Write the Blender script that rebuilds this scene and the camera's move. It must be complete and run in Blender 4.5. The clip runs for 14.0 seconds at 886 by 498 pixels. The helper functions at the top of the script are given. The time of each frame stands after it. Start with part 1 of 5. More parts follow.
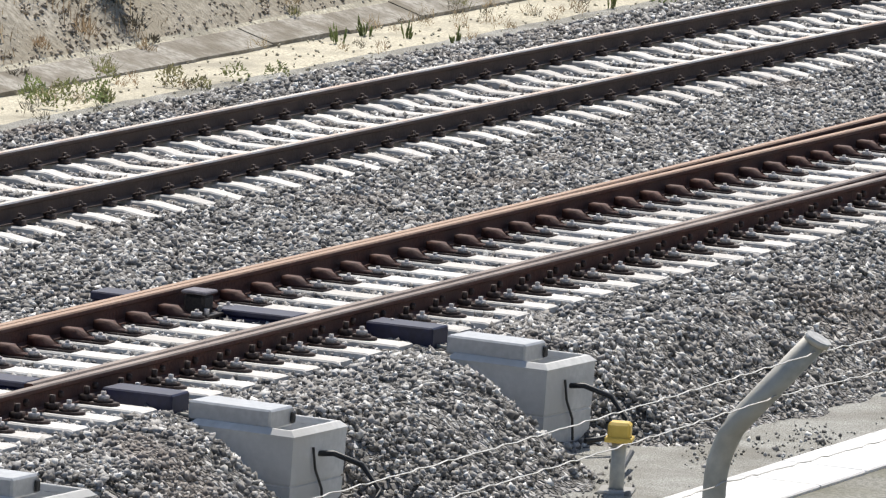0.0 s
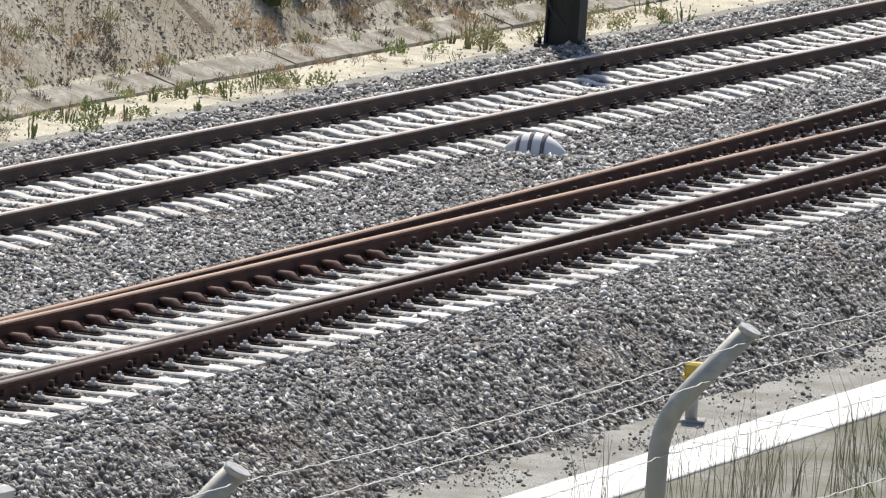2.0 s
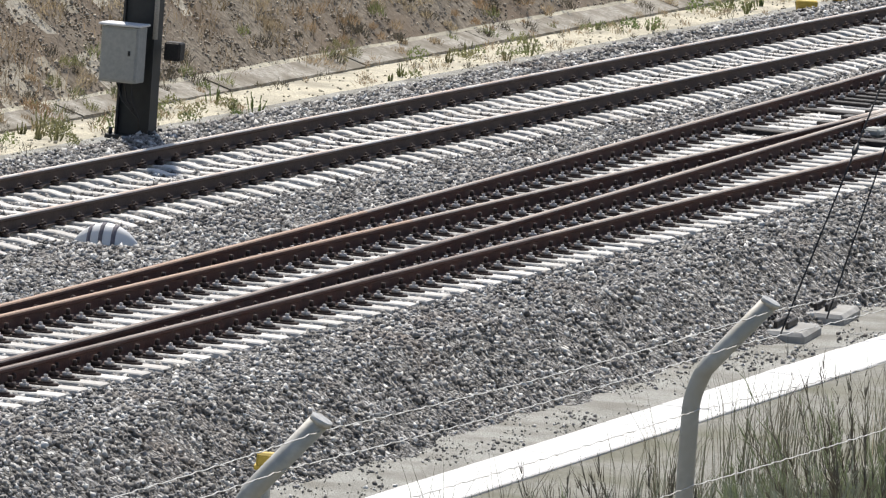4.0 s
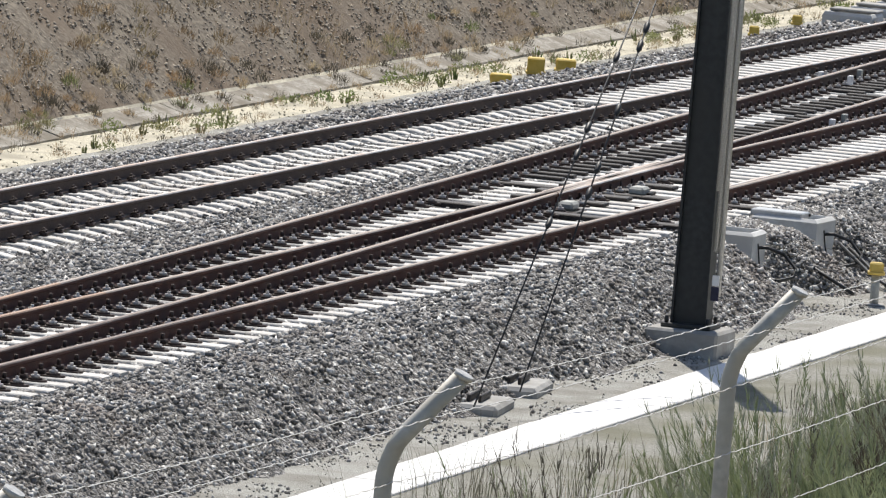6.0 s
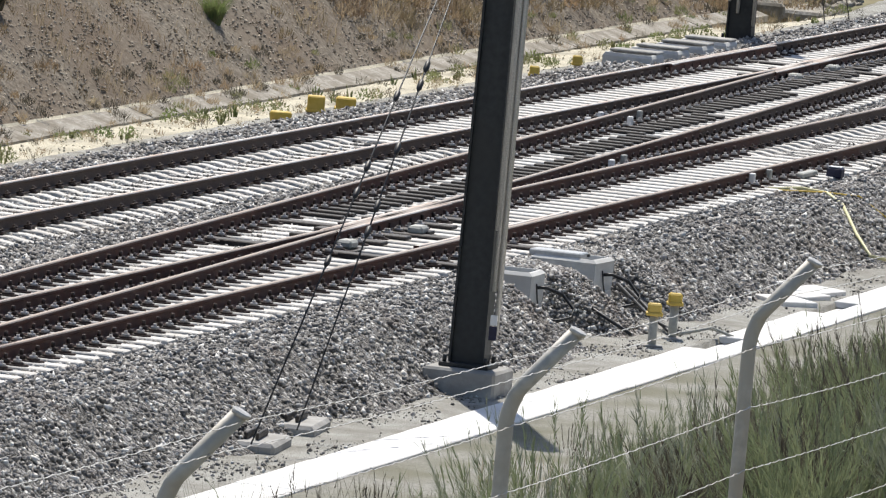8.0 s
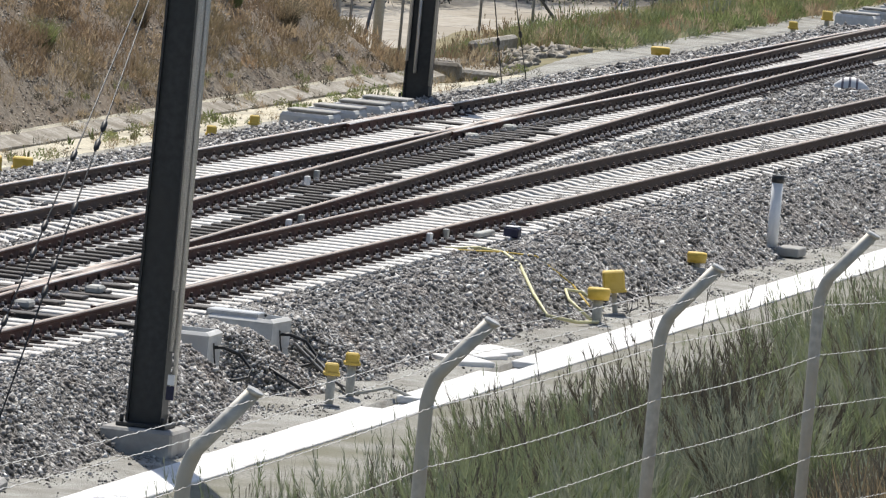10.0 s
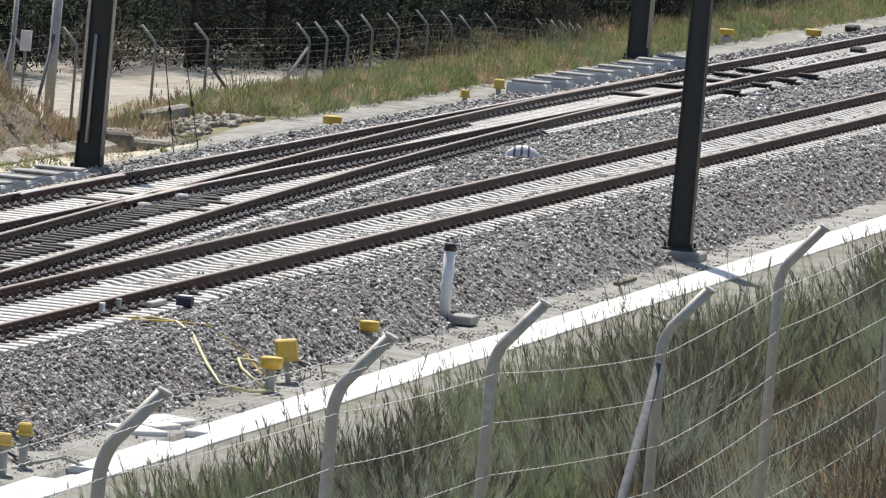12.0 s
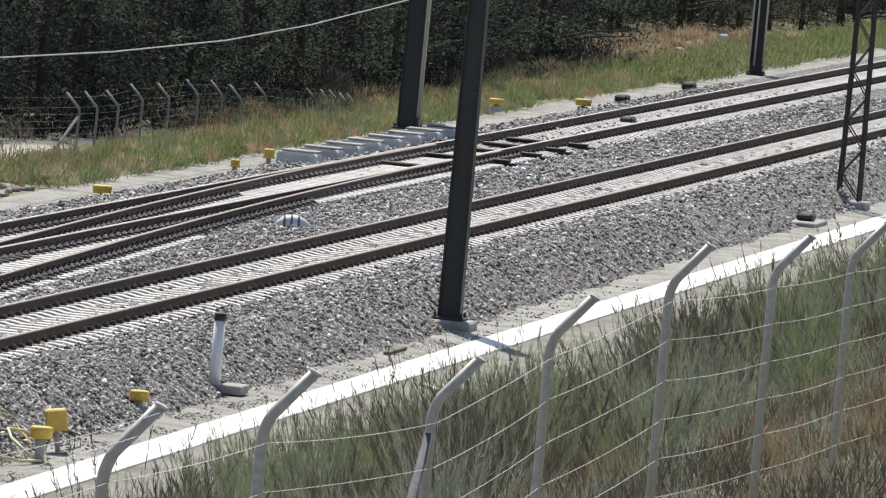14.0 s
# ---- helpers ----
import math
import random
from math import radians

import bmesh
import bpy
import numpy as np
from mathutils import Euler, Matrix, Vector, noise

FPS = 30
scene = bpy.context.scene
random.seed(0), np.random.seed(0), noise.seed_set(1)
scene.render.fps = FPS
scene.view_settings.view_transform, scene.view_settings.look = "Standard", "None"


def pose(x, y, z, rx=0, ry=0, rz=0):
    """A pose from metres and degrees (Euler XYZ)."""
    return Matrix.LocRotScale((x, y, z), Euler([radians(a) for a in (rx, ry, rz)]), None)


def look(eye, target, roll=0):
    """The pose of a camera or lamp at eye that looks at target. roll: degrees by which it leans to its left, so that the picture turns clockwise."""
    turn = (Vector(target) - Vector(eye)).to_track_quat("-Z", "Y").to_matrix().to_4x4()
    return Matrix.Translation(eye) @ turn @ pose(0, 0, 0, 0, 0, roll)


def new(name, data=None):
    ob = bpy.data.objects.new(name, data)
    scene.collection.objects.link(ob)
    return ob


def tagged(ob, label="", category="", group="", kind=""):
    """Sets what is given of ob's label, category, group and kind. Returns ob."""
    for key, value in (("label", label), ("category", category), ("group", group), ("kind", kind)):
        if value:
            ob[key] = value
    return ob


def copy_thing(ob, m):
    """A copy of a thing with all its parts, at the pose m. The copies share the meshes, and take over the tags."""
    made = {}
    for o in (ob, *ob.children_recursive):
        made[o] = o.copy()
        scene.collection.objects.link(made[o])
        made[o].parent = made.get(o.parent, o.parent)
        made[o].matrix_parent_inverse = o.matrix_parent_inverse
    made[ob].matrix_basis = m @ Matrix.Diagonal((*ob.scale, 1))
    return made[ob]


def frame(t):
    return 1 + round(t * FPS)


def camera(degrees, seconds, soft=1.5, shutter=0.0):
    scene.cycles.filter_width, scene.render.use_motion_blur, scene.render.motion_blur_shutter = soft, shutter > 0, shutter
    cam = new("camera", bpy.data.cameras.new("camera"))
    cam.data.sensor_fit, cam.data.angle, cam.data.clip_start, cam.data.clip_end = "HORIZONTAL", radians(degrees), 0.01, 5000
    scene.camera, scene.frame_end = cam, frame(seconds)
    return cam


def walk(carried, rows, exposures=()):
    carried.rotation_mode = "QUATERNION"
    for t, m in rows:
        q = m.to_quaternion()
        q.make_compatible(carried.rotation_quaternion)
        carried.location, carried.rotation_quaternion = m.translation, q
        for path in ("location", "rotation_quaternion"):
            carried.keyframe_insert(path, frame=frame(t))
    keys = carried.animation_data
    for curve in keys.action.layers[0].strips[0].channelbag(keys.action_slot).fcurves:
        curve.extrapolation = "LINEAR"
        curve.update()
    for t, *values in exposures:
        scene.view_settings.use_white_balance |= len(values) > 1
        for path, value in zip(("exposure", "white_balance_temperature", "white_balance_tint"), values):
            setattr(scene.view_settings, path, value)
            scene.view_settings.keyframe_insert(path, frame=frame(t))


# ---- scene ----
# The camera stands on the near bank and pans; x runs along the tracks, y across them, z = 0 is the rail top.
EYE = (0.0, 0.0, 10.345)
cam = camera(4.865, 14.0, 1.25)
TURNS = [  # seconds, heading to the right of y, pitch, roll
    (0.0, 68.0431, -7.0832, 3.609),
    (0.5, 68.8389, -6.8245, 3.724),
    (1.0, 69.6699, -6.5453, 3.963),
    (1.5, 70.4441, -6.3434, 4.060),
    (2.0, 71.1949, -6.1529, 4.177),
    (2.5, 71.8470, -6.0106, 4.273),
    (3.0, 72.4999, -5.8744, 4.308),
    (3.5, 73.0519, -5.7233, 4.362),
    (3.7, 73.2426, -5.6241, 4.314),
    (5.8, 75.0144, -4.9895, 4.490),
    (6.0, 75.1744, -4.9585, 4.599),
    (6.5, 75.5597, -4.8899, 4.934),
    (7.0, 75.7722, -4.8317, 5.117),
    (7.2, 75.8731, -4.7922, 5.127),
    (9.3, 77.4195, -4.3682, 5.342),
    (9.5, 77.6147, -4.3151, 5.351),
    (10.0, 78.1136, -4.1573, 5.296),
    (10.5, 78.5526, -4.0152, 5.296),
    (11.0, 79.0123, -3.8633, 5.216),
    (11.5, 79.4332, -3.7413, 5.183),
    (12.0, 79.8746, -3.6158, 5.198),
    (12.5, 80.2630, -3.4732, 5.333),
    (13.0, 80.6498, -3.3126, 5.425),
    (13.5, 80.8536, -3.2166, 5.339),
    (14.0, 81.1000, -3.1197, 5.284),
]
walk(cam, [(t, pose(*EYE, 0, 0, -h) @ pose(0, 0, 0, 90 + p, 0, 0) @ pose(0, 0, 0, 0, 0, r)) for t, h, p, r in TURNS],
     [(0.0, 0.08), (6.0, 0.09), (14.0, 0.18)])

# ---- light ----
SUN = Vector((0.50, 0.20, 0.84)).normalized()
world = bpy.data.worlds.new("sky")
scene.world = world
world.use_nodes = True
wn = world.node_tree
sky = wn.nodes.new("ShaderNodeTexSky")
sky.sky_type = "NISHITA"
sky.sun_disc = False
sky.sun_elevation = math.asin(SUN.z)
sky.sun_rotation = math.atan2(SUN.x, SUN.y)
wn.links.new(sky.outputs[0], wn.nodes["Background"].inputs[0])
wn.nodes["Background"].inputs[1].default_value = 0.105
lamp = new("sun", bpy.data.lights.new("sun", "SUN"))
lamp.data.energy = 5.0
lamp.data.angle = radians(0.5)
lamp.data.color = (1.0, 0.945, 0.86)
lamp.matrix_world = look(SUN * 100, (0, 0, 0))

# ---- materials ----


def mix_rgb(nt, fac, a, b, kind="MIX"):
    n = nt.nodes.new("ShaderNodeMix")
    n.data_type, n.blend_type = "RGBA", kind
    for slot, v in ((0, fac), (6, a), (7, b)):
        if hasattr(v, "links"):
            nt.links.new(v, n.inputs[slot])
        elif slot == 0:
            n.inputs[0].default_value = v
        else:
            n.inputs[slot].default_value = (*v, 1)
    return n.outputs[2]


def ramp(nt, src, lo, hi):
    n = nt.nodes.new("ShaderNodeMapRange")
    n.inputs[1].default_value, n.inputs[2].default_value = lo, hi
    nt.links.new(src, n.inputs[0])
    return n.outputs[0]


def material(name, dark, light, rough=0.8, grain=20.0, patch=1.0, metal=0.0, bump=0.3, third=None, vary="", amount=0.25, stretch=(1, 1, 1), patch_lo=0.4, patch_hi=0.65, thin=0.0):
    """A surface in two colours mixed by fine grain, with larger stains of a third, varied by object or island."""
    m = bpy.data.materials.new(name)
    m.use_nodes = True
    nt = m.node_tree
    b = nt.nodes["Principled BSDF"]
    geo = nt.nodes.new("ShaderNodeNewGeometry")
    mp = nt.nodes.new("ShaderNodeMapping")
    mp.inputs[3].default_value = stretch
    nt.links.new(geo.outputs["Position"], mp.inputs[0])
    fine = nt.nodes.new("ShaderNodeTexNoise")
    fine.inputs["Scale"].default_value, fine.inputs["Detail"].default_value = grain, 5
    nt.links.new(mp.outputs[0], fine.inputs["Vector"])
    wide = nt.nodes.new("ShaderNodeTexNoise")
    wide.inputs["Scale"].default_value, wide.inputs["Detail"].default_value = patch, 4
    nt.links.new(mp.outputs[0], wide.inputs["Vector"])
    col = mix_rgb(nt, ramp(nt, fine.outputs["Fac"], 0.35, 0.65), dark, light)
    if third:
        col = mix_rgb(nt, ramp(nt, wide.outputs["Fac"], patch_lo, patch_hi), col, third)
    if vary:
        src = nt.nodes.new("ShaderNodeObjectInfo").outputs["Random"] if vary == "object" else geo.outputs["Random Per Island"]
        hsv = nt.nodes.new("ShaderNodeHueSaturation")
        r = nt.nodes.new("ShaderNodeMapRange")
        r.inputs[3].default_value, r.inputs[4].default_value = 1 - amount, 1 + amount
        nt.links.new(src, r.inputs[0])
        nt.links.new(r.outputs[0], hsv.inputs["Value"])
        nt.links.new(col, hsv.inputs["Color"])
        col = hsv.outputs[0]
    nt.links.new(col, b.inputs["Base Color"])
    b.inputs["Roughness"].default_value, b.inputs["Metallic"].default_value = rough, metal
    if bump:
        bp = nt.nodes.new("ShaderNodeBump")
        bp.inputs["Strength"].default_value, bp.inputs["Distance"].default_value = bump, 0.03
        nt.links.new(fine.outputs["Fac"], bp.inputs["Height"])
        nt.links.new(bp.outputs[0], b.inputs["Normal"])
    if thin:
        tr = nt.nodes.new("ShaderNodeBsdfTranslucent")
        nt.links.new(col, tr.inputs[0])
        mx = nt.nodes.new("ShaderNodeMixShader")
        mx.inputs[0].default_value = thin
        nt.links.new(b.outputs[0], mx.inputs[1])
        nt.links.new(tr.outputs[0], mx.inputs[2])
        nt.links.new(mx.outputs[0], nt.nodes["Material Output"].inputs[0])
    return m


def ballast_material(name, scale=17.0, stones=False):
    """Crushed stone: cells of stone in greys, with dark gaps set deep; on single stones one grey each."""
    m = bpy.data.materials.new(name)
    m.use_nodes = True
    nt = m.node_tree
    b = nt.nodes["Principled BSDF"]
    b.inputs["Roughness"].default_value = 0.75
    geo = nt.nodes.new("ShaderNodeNewGeometry")
    fine = nt.nodes.new("ShaderNodeTexNoise")
    fine.inputs["Scale"].default_value = 60
    nt.links.new(geo.outputs["Position"], fine.inputs["Vector"])
    wide = nt.nodes.new("ShaderNodeTexNoise")
    wide.inputs["Scale"].default_value, wide.inputs["Detail"].default_value = 0.7, 3
    nt.links.new(geo.outputs["Position"], wide.inputs["Vector"])
    cr = nt.nodes.new("ShaderNodeValToRGB")
    e = cr.color_ramp.elements
    e[0].color, e[1].color = (0.065, 0.062, 0.058, 1), (0.86, 0.85, 0.82, 1)
    for at, c in ((0.3, (0.150, 0.144, 0.135, 1)), (0.5, (0.285, 0.27, 0.25, 1)), (0.68, (0.31, 0.30, 0.295, 1)), (0.86, (0.54, 0.53, 0.51, 1))):
        e.new(at).color = c
    if stones:
        nt.links.new(geo.outputs["Random Per Island"], cr.inputs[0])
    else:
        cell = nt.nodes.new("ShaderNodeTexVoronoi")
        cell.inputs["Scale"].default_value = scale
        nt.links.new(geo.outputs["Position"], cell.inputs["Vector"])
        sep = nt.nodes.new("ShaderNodeSeparateColor")
        nt.links.new(cell.outputs["Color"], sep.inputs[0])
        nt.links.new(sep.outputs[0], cr.inputs[0])
        edge = nt.nodes.new("ShaderNodeTexVoronoi")
        edge.feature = "DISTANCE_TO_EDGE"
        edge.inputs["Scale"].default_value = scale
        nt.links.new(geo.outputs["Position"], edge.inputs["Vector"])
        bp = nt.nodes.new("ShaderNodeBump")
        bp.inputs["Strength"].default_value, bp.inputs["Distance"].default_value = 1.0, 0.08
        h = nt.nodes.new("ShaderNodeMath")
        h.operation = "ADD"
        nt.links.new(ramp(nt, edge.outputs["Distance"], 0.0, 0.22), h.inputs[0])
        nt.links.new(sep.outputs[1], h.inputs[1])
        nt.links.new(h.outputs[0], bp.inputs["Height"])
        nt.links.new(bp.outputs[0], b.inputs["Normal"])
    col = mix_rgb(nt, ramp(nt, fine.outputs["Fac"], 0.3, 0.7), cr.outputs[0], (0.30, 0.28, 0.26))
    col = mix_rgb(nt, 0.75, col, cr.outputs[0])
    col = mix_rgb(nt, ramp(nt, wide.outputs["Fac"], 0.55, 0.85), col, (0.23, 0.19, 0.16))
    nt.links.new(col, b.inputs["Base Color"])
    return m


M = {}
M["ballast"] = ballast_material("ballast_bed")
M["stone"] = ballast_material("ballast_stone", stones=True)
M["rail_side"] = material("rusty_rail", (0.060, 0.020, 0.013), (0.116, 0.043, 0.028), 0.75, 30, 2.0, third=(0.075, 0.034, 0.026), bump=0.15)
M["rail_side_far"] = material("rail_side_far", (0.065, 0.042, 0.032), (0.108, 0.072, 0.056), 0.75, 30, 2.0, third=(0.095, 0.062, 0.047), bump=0.15)
M["rail_top"] = material("worn_rail_head", (0.42, 0.38, 0.34), (0.60, 0.56, 0.52), 0.42, 40, 1.5, metal=0.6, bump=0.05, third=(0.45, 0.34, 0.27))
M["rail_top_rust"] = material("rusty_rail_head", (0.24, 0.145, 0.09), (0.40, 0.27, 0.185), 0.5, 40, 1.2, metal=0.3, bump=0.05, third=(0.30, 0.19, 0.125))
M["rail_top_dull"] = material("dull_rail_head", (0.10, 0.066, 0.050), (0.19, 0.14, 0.11), 0.5, 40, 0.6, metal=0.3, bump=0.05, third=(0.25, 0.195, 0.16))
M["rail_top_tan"] = material("tan_rail_head", (0.21, 0.165, 0.135), (0.36, 0.31, 0.27), 0.5, 40, 0.6, metal=0.3, bump=0.05, third=(0.32, 0.25, 0.20))
M["sleeper"] = material("pale_concrete", (0.57, 0.55, 0.52), (0.71, 0.69, 0.655), 0.85, 25, 1.3, third=(0.59, 0.56, 0.52), vary="object", amount=0.12)
M["fastening"] = material("dark_oily_steel", (0.020, 0.017, 0.016), (0.05, 0.042, 0.038), 0.6, 60, 4, metal=0.3, bump=0.2)
M["bolt"] = material("worn_bolt_steel", (0.50, 0.455, 0.42), (0.74, 0.69, 0.65), 0.4, 60, 5, metal=0.1, bump=0.1)
M["clip_steel"] = material("rusty_clip_steel", (0.034, 0.022, 0.018), (0.085, 0.056, 0.046), 0.65, 50, 4, metal=0.2, bump=0.2)
# Galvanised tube with shadow-side shade put into a darker, bluish colour.
M["old_galv"] = material("shadow_side_tube", (0.09, 0.095, 0.105), (0.13, 0.135, 0.145), 0.9, 30, 4, bump=0.06)
M["concrete"] = material("grey_precast_concrete", (0.60, 0.60, 0.585), (0.70, 0.695, 0.68), 0.85, 18, 1.6, third=(0.53, 0.525, 0.505), bump=0.12)
M["trough"] = material("bleached_trough_concrete", (0.80, 0.79, 0.77), (0.87, 0.86, 0.84), 0.9, 14, 0.9, third=(0.77, 0.755, 0.73), bump=0.15, vary="object", amount=0.05)
M["foundation"] = material("foundation_concrete", (0.36, 0.355, 0.34), (0.46, 0.45, 0.43), 0.9, 14, 2, third=(0.3, 0.29, 0.27), bump=0.2)
M["path"] = material("compacted_grit", (0.25, 0.245, 0.22), (0.46, 0.455, 0.42), 0.95, 48, 1.6, third=(0.24, 0.23, 0.20), bump=0.8)
M["soil"] = material("pale_sandy_soil", (0.40, 0.36, 0.27), (0.70, 0.655, 0.52), 0.95, 26, 1.1, third=(0.36, 0.33, 0.26), bump=0.5, patch_lo=0.45, patch_hi=0.68)
M["bank"] = material("dry_bank_earth", (0.105, 0.085, 0.062), (0.265, 0.225, 0.170), 0.95, 12, 0.5, third=(0.155, 0.115, 0.078), bump=1.0)
M["bank_pale"] = material("pale_bank_earth", (0.26, 0.232, 0.18), (0.50, 0.455, 0.375), 0.95, 14, 0.6, third=(0.31, 0.27, 0.20), bump=0.8)
M["near_grit"] = material("olive_grit", (0.17, 0.166, 0.142), (0.32, 0.312, 0.275), 0.95, 30, 0.9, third=(0.16, 0.155, 0.11), bump=0.5)
M["rubble"] = material("pale_bank_rubble", (0.25, 0.21, 0.165), (0.44, 0.385, 0.31), 0.9, 20, 1.0, bump=0.3, vary="island", amount=0.4)
M["near_bank"] = material("weedy_bank_earth", (0.13, 0.115, 0.085), (0.24, 0.215, 0.165), 0.95, 9, 0.5, third=(0.12, 0.11, 0.075), bump=0.6)
M["road"] = material("dirt_road", (0.33, 0.30, 0.25), (0.45, 0.415, 0.355), 0.95, 4, 0.3, third=(0.30, 0.265, 0.21), bump=0.4)
M["meadow"] = material("green_meadow_soil", (0.115, 0.112, 0.055), (0.20, 0.18, 0.09), 0.95, 3, 0.3, third=(0.24, 0.20, 0.11), bump=0.5)
M["mast"] = material("dark_painted_steel", (0.018, 0.020, 0.021), (0.032, 0.035, 0.036), 0.55, 12, 0.8, third=(0.03, 0.03, 0.028), bump=0.08)
M["galv"] = material("galvanised_steel", (0.40, 0.39, 0.36), (0.54, 0.525, 0.48), 0.6, 30, 6, metal=0.2, third=(0.45, 0.425, 0.37), bump=0.06)
# Shaded copy of galv for the far fence, its shade put into the colour.
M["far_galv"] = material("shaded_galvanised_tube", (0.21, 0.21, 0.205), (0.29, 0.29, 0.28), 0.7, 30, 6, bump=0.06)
M["wire"] = material("fence_wire", (0.42, 0.41, 0.385), (0.58, 0.565, 0.53), 0.45, 60, 9, metal=0.3, bump=0)
M["cable"] = material("black_rubber_cable", (0.012, 0.012, 0.013), (0.025, 0.025, 0.026), 0.5, 40, 5, bump=0)
M["yellow"] = material("yellow_plastic", (0.58, 0.39, 0.05), (0.69, 0.48, 0.08), 0.55, 12, 3, third=(0.62, 0.44, 0.10), bump=0.03)
M["white"] = material("white_painted_plastic", (0.78, 0.785, 0.79), (0.86, 0.86, 0.86), 0.5, 12, 3, third=(0.74, 0.74, 0.73), bump=0.03)
M["navy"] = material("navy_painted_steel", (0.008, 0.009, 0.032), (0.016, 0.017, 0.055), 0.5, 20, 3, bump=0.03)
M["cover"] = material("grey_painted_metal", (0.42, 0.43, 0.44), (0.50, 0.51, 0.52), 0.4, 20, 3, metal=0.2, bump=0.04)
M["cabinet"] = material("beige_grey_cabinet", (0.36, 0.36, 0.33), (0.44, 0.44, 0.40), 0.55, 20, 2, bump=0.04)
M["stripe"] = material("mauve_grey_stripe", (0.13, 0.12, 0.14), (0.20, 0.185, 0.21), 0.8, 30, 4, bump=0.1)
M["hose"] = material("pale_yellow_hose", (0.62, 0.58, 0.30), (0.75, 0.70, 0.42), 0.5, 20, 3, bump=0)
M["bark"] = material("brown_bark", (0.035, 0.028, 0.022), (0.075, 0.060, 0.048), 0.9, 8, 1, bump=0.6, stretch=(1, 1, 0.2))
# Leaf colour near black: the wood's inner shade is put into it.
M["leaf"] = material("shaded_leaf", (0.009, 0.013, 0.013), (0.021, 0.029, 0.024), 0.9, 0.7, 0.3, third=(0.016, 0.020, 0.018), bump=0, vary="island", amount=0.25, thin=0.25)
M["bush"] = material("green_shrub_leaf", (0.125, 0.175, 0.06), (0.215, 0.275, 0.105), 0.8, 2, 0.5, third=(0.20, 0.22, 0.10), bump=0, vary="island", amount=0.25, thin=0.5)
M["grass_green"] = material("grey_green_broom", (0.095, 0.108, 0.068), (0.155, 0.170, 0.112), 0.8, 1.5, 0.22, third=(0.17, 0.165, 0.12), bump=0, vary="island", amount=0.3, patch_lo=0.45, patch_hi=0.7, thin=0.4)
M["lush"] = material("lush_meadow_grass", (0.13, 0.175, 0.065), (0.22, 0.27, 0.11), 0.85, 1.5, 0.2, third=(0.24, 0.24, 0.13), bump=0, vary="island", amount=0.2, thin=0.5)
M["grass_dry"] = material("dry_straw_grass", (0.32, 0.26, 0.175), (0.46, 0.39, 0.27), 0.85, 1.5, 0.3, third=(0.31, 0.215, 0.13), bump=0, vary="island", amount=0.25, thin=0.5)
M["grass_weed"] = material("yellow_green_weed", (0.13, 0.17, 0.06), (0.24, 0.265, 0.11), 0.7, 1.5, 0.5, third=(0.26, 0.24, 0.13), bump=0, vary="island", amount=0.35, thin=0.4)
M["twig"] = material("dark_dry_stem", (0.10, 0.09, 0.06), (0.19, 0.17, 0.12), 0.8, 3, 0.5, bump=0, vary="island", amount=0.4, thin=0.2)
M["scrub"] = material("rusty_dry_scrub", (0.18, 0.128, 0.08), (0.28, 0.205, 0.135), 0.85, 2, 0.4, third=(0.24, 0.20, 0.12), bump=0, vary="island", amount=0.22, thin=0.4)
M["broom_green"] = material("green_broom_twigs", (0.190, 0.225, 0.120), (0.275, 0.310, 0.180), 0.85, 1.0, 0.3, bump=0, vary="island", amount=0.18, thin=0.3)
M["broom_grey"] = material("greyish_broom_twigs", (0.225, 0.245, 0.180), (0.320, 0.340, 0.255), 0.85, 1.0, 0.3, bump=0, vary="island", amount=0.18, thin=0.3)
M["broom_brown"] = material("brownish_broom_twigs", (0.090, 0.080, 0.060), (0.150, 0.135, 0.102), 0.9, 1.0, 0.3, bump=0, vary="island", amount=0.2, thin=0.25)
# Brighter copy of the leaf, coloured as if the sun fell on it.
M["leaf_sunlit"] = material("sunlit_leaf", (0.065, 0.092, 0.056), (0.120, 0.150, 0.092), 0.85, 0.7, 0.3, bump=0, vary="island", amount=0.2, thin=0.4)
M["culvert"] = material("weathered_culvert_concrete", (0.25, 0.23, 0.19), (0.45, 0.42, 0.37), 0.95, 14, 2.2, third=(0.20, 0.175, 0.135), bump=0.7)

# ---- helpers for meshes ----


def raw_mesh(name, verts, faces, mat_names, indices=None, smooth=False):
    me = bpy.data.meshes.new(name)
    me.from_pydata([tuple(v) for v in verts], [], [tuple(f) for f in faces])
    for k in mat_names:
        me.materials.append(M[k])
    if indices is not None:
        me.polygons.foreach_set("material_index", np.asarray(indices, dtype=np.int32))
    if smooth:
        me.polygons.foreach_set("use_smooth", np.ones(len(me.polygons), dtype=bool))
    me.update()
    return me


def tri_mesh(name, verts, tris, mat_names, indices=None):
    """A large mesh of triangles from numpy arrays."""
    me = bpy.data.meshes.new(name)
    verts, tris = np.asarray(verts, np.float32), np.asarray(tris, np.int32)
    me.vertices.add(len(verts))
    me.vertices.foreach_set("co", verts.ravel())
    me.loops.add(tris.size)
    me.loops.foreach_set("vertex_index", tris.ravel())
    me.polygons.add(len(tris))
    me.polygons.foreach_set("loop_start", np.arange(0, tris.size, 3, dtype=np.int32))
    for k in mat_names:
        me.materials.append(M[k])
    if indices is not None:
        me.polygons.foreach_set("material_index", np.asarray(indices, np.int32))
    me.update(calc_edges=True)
    return me


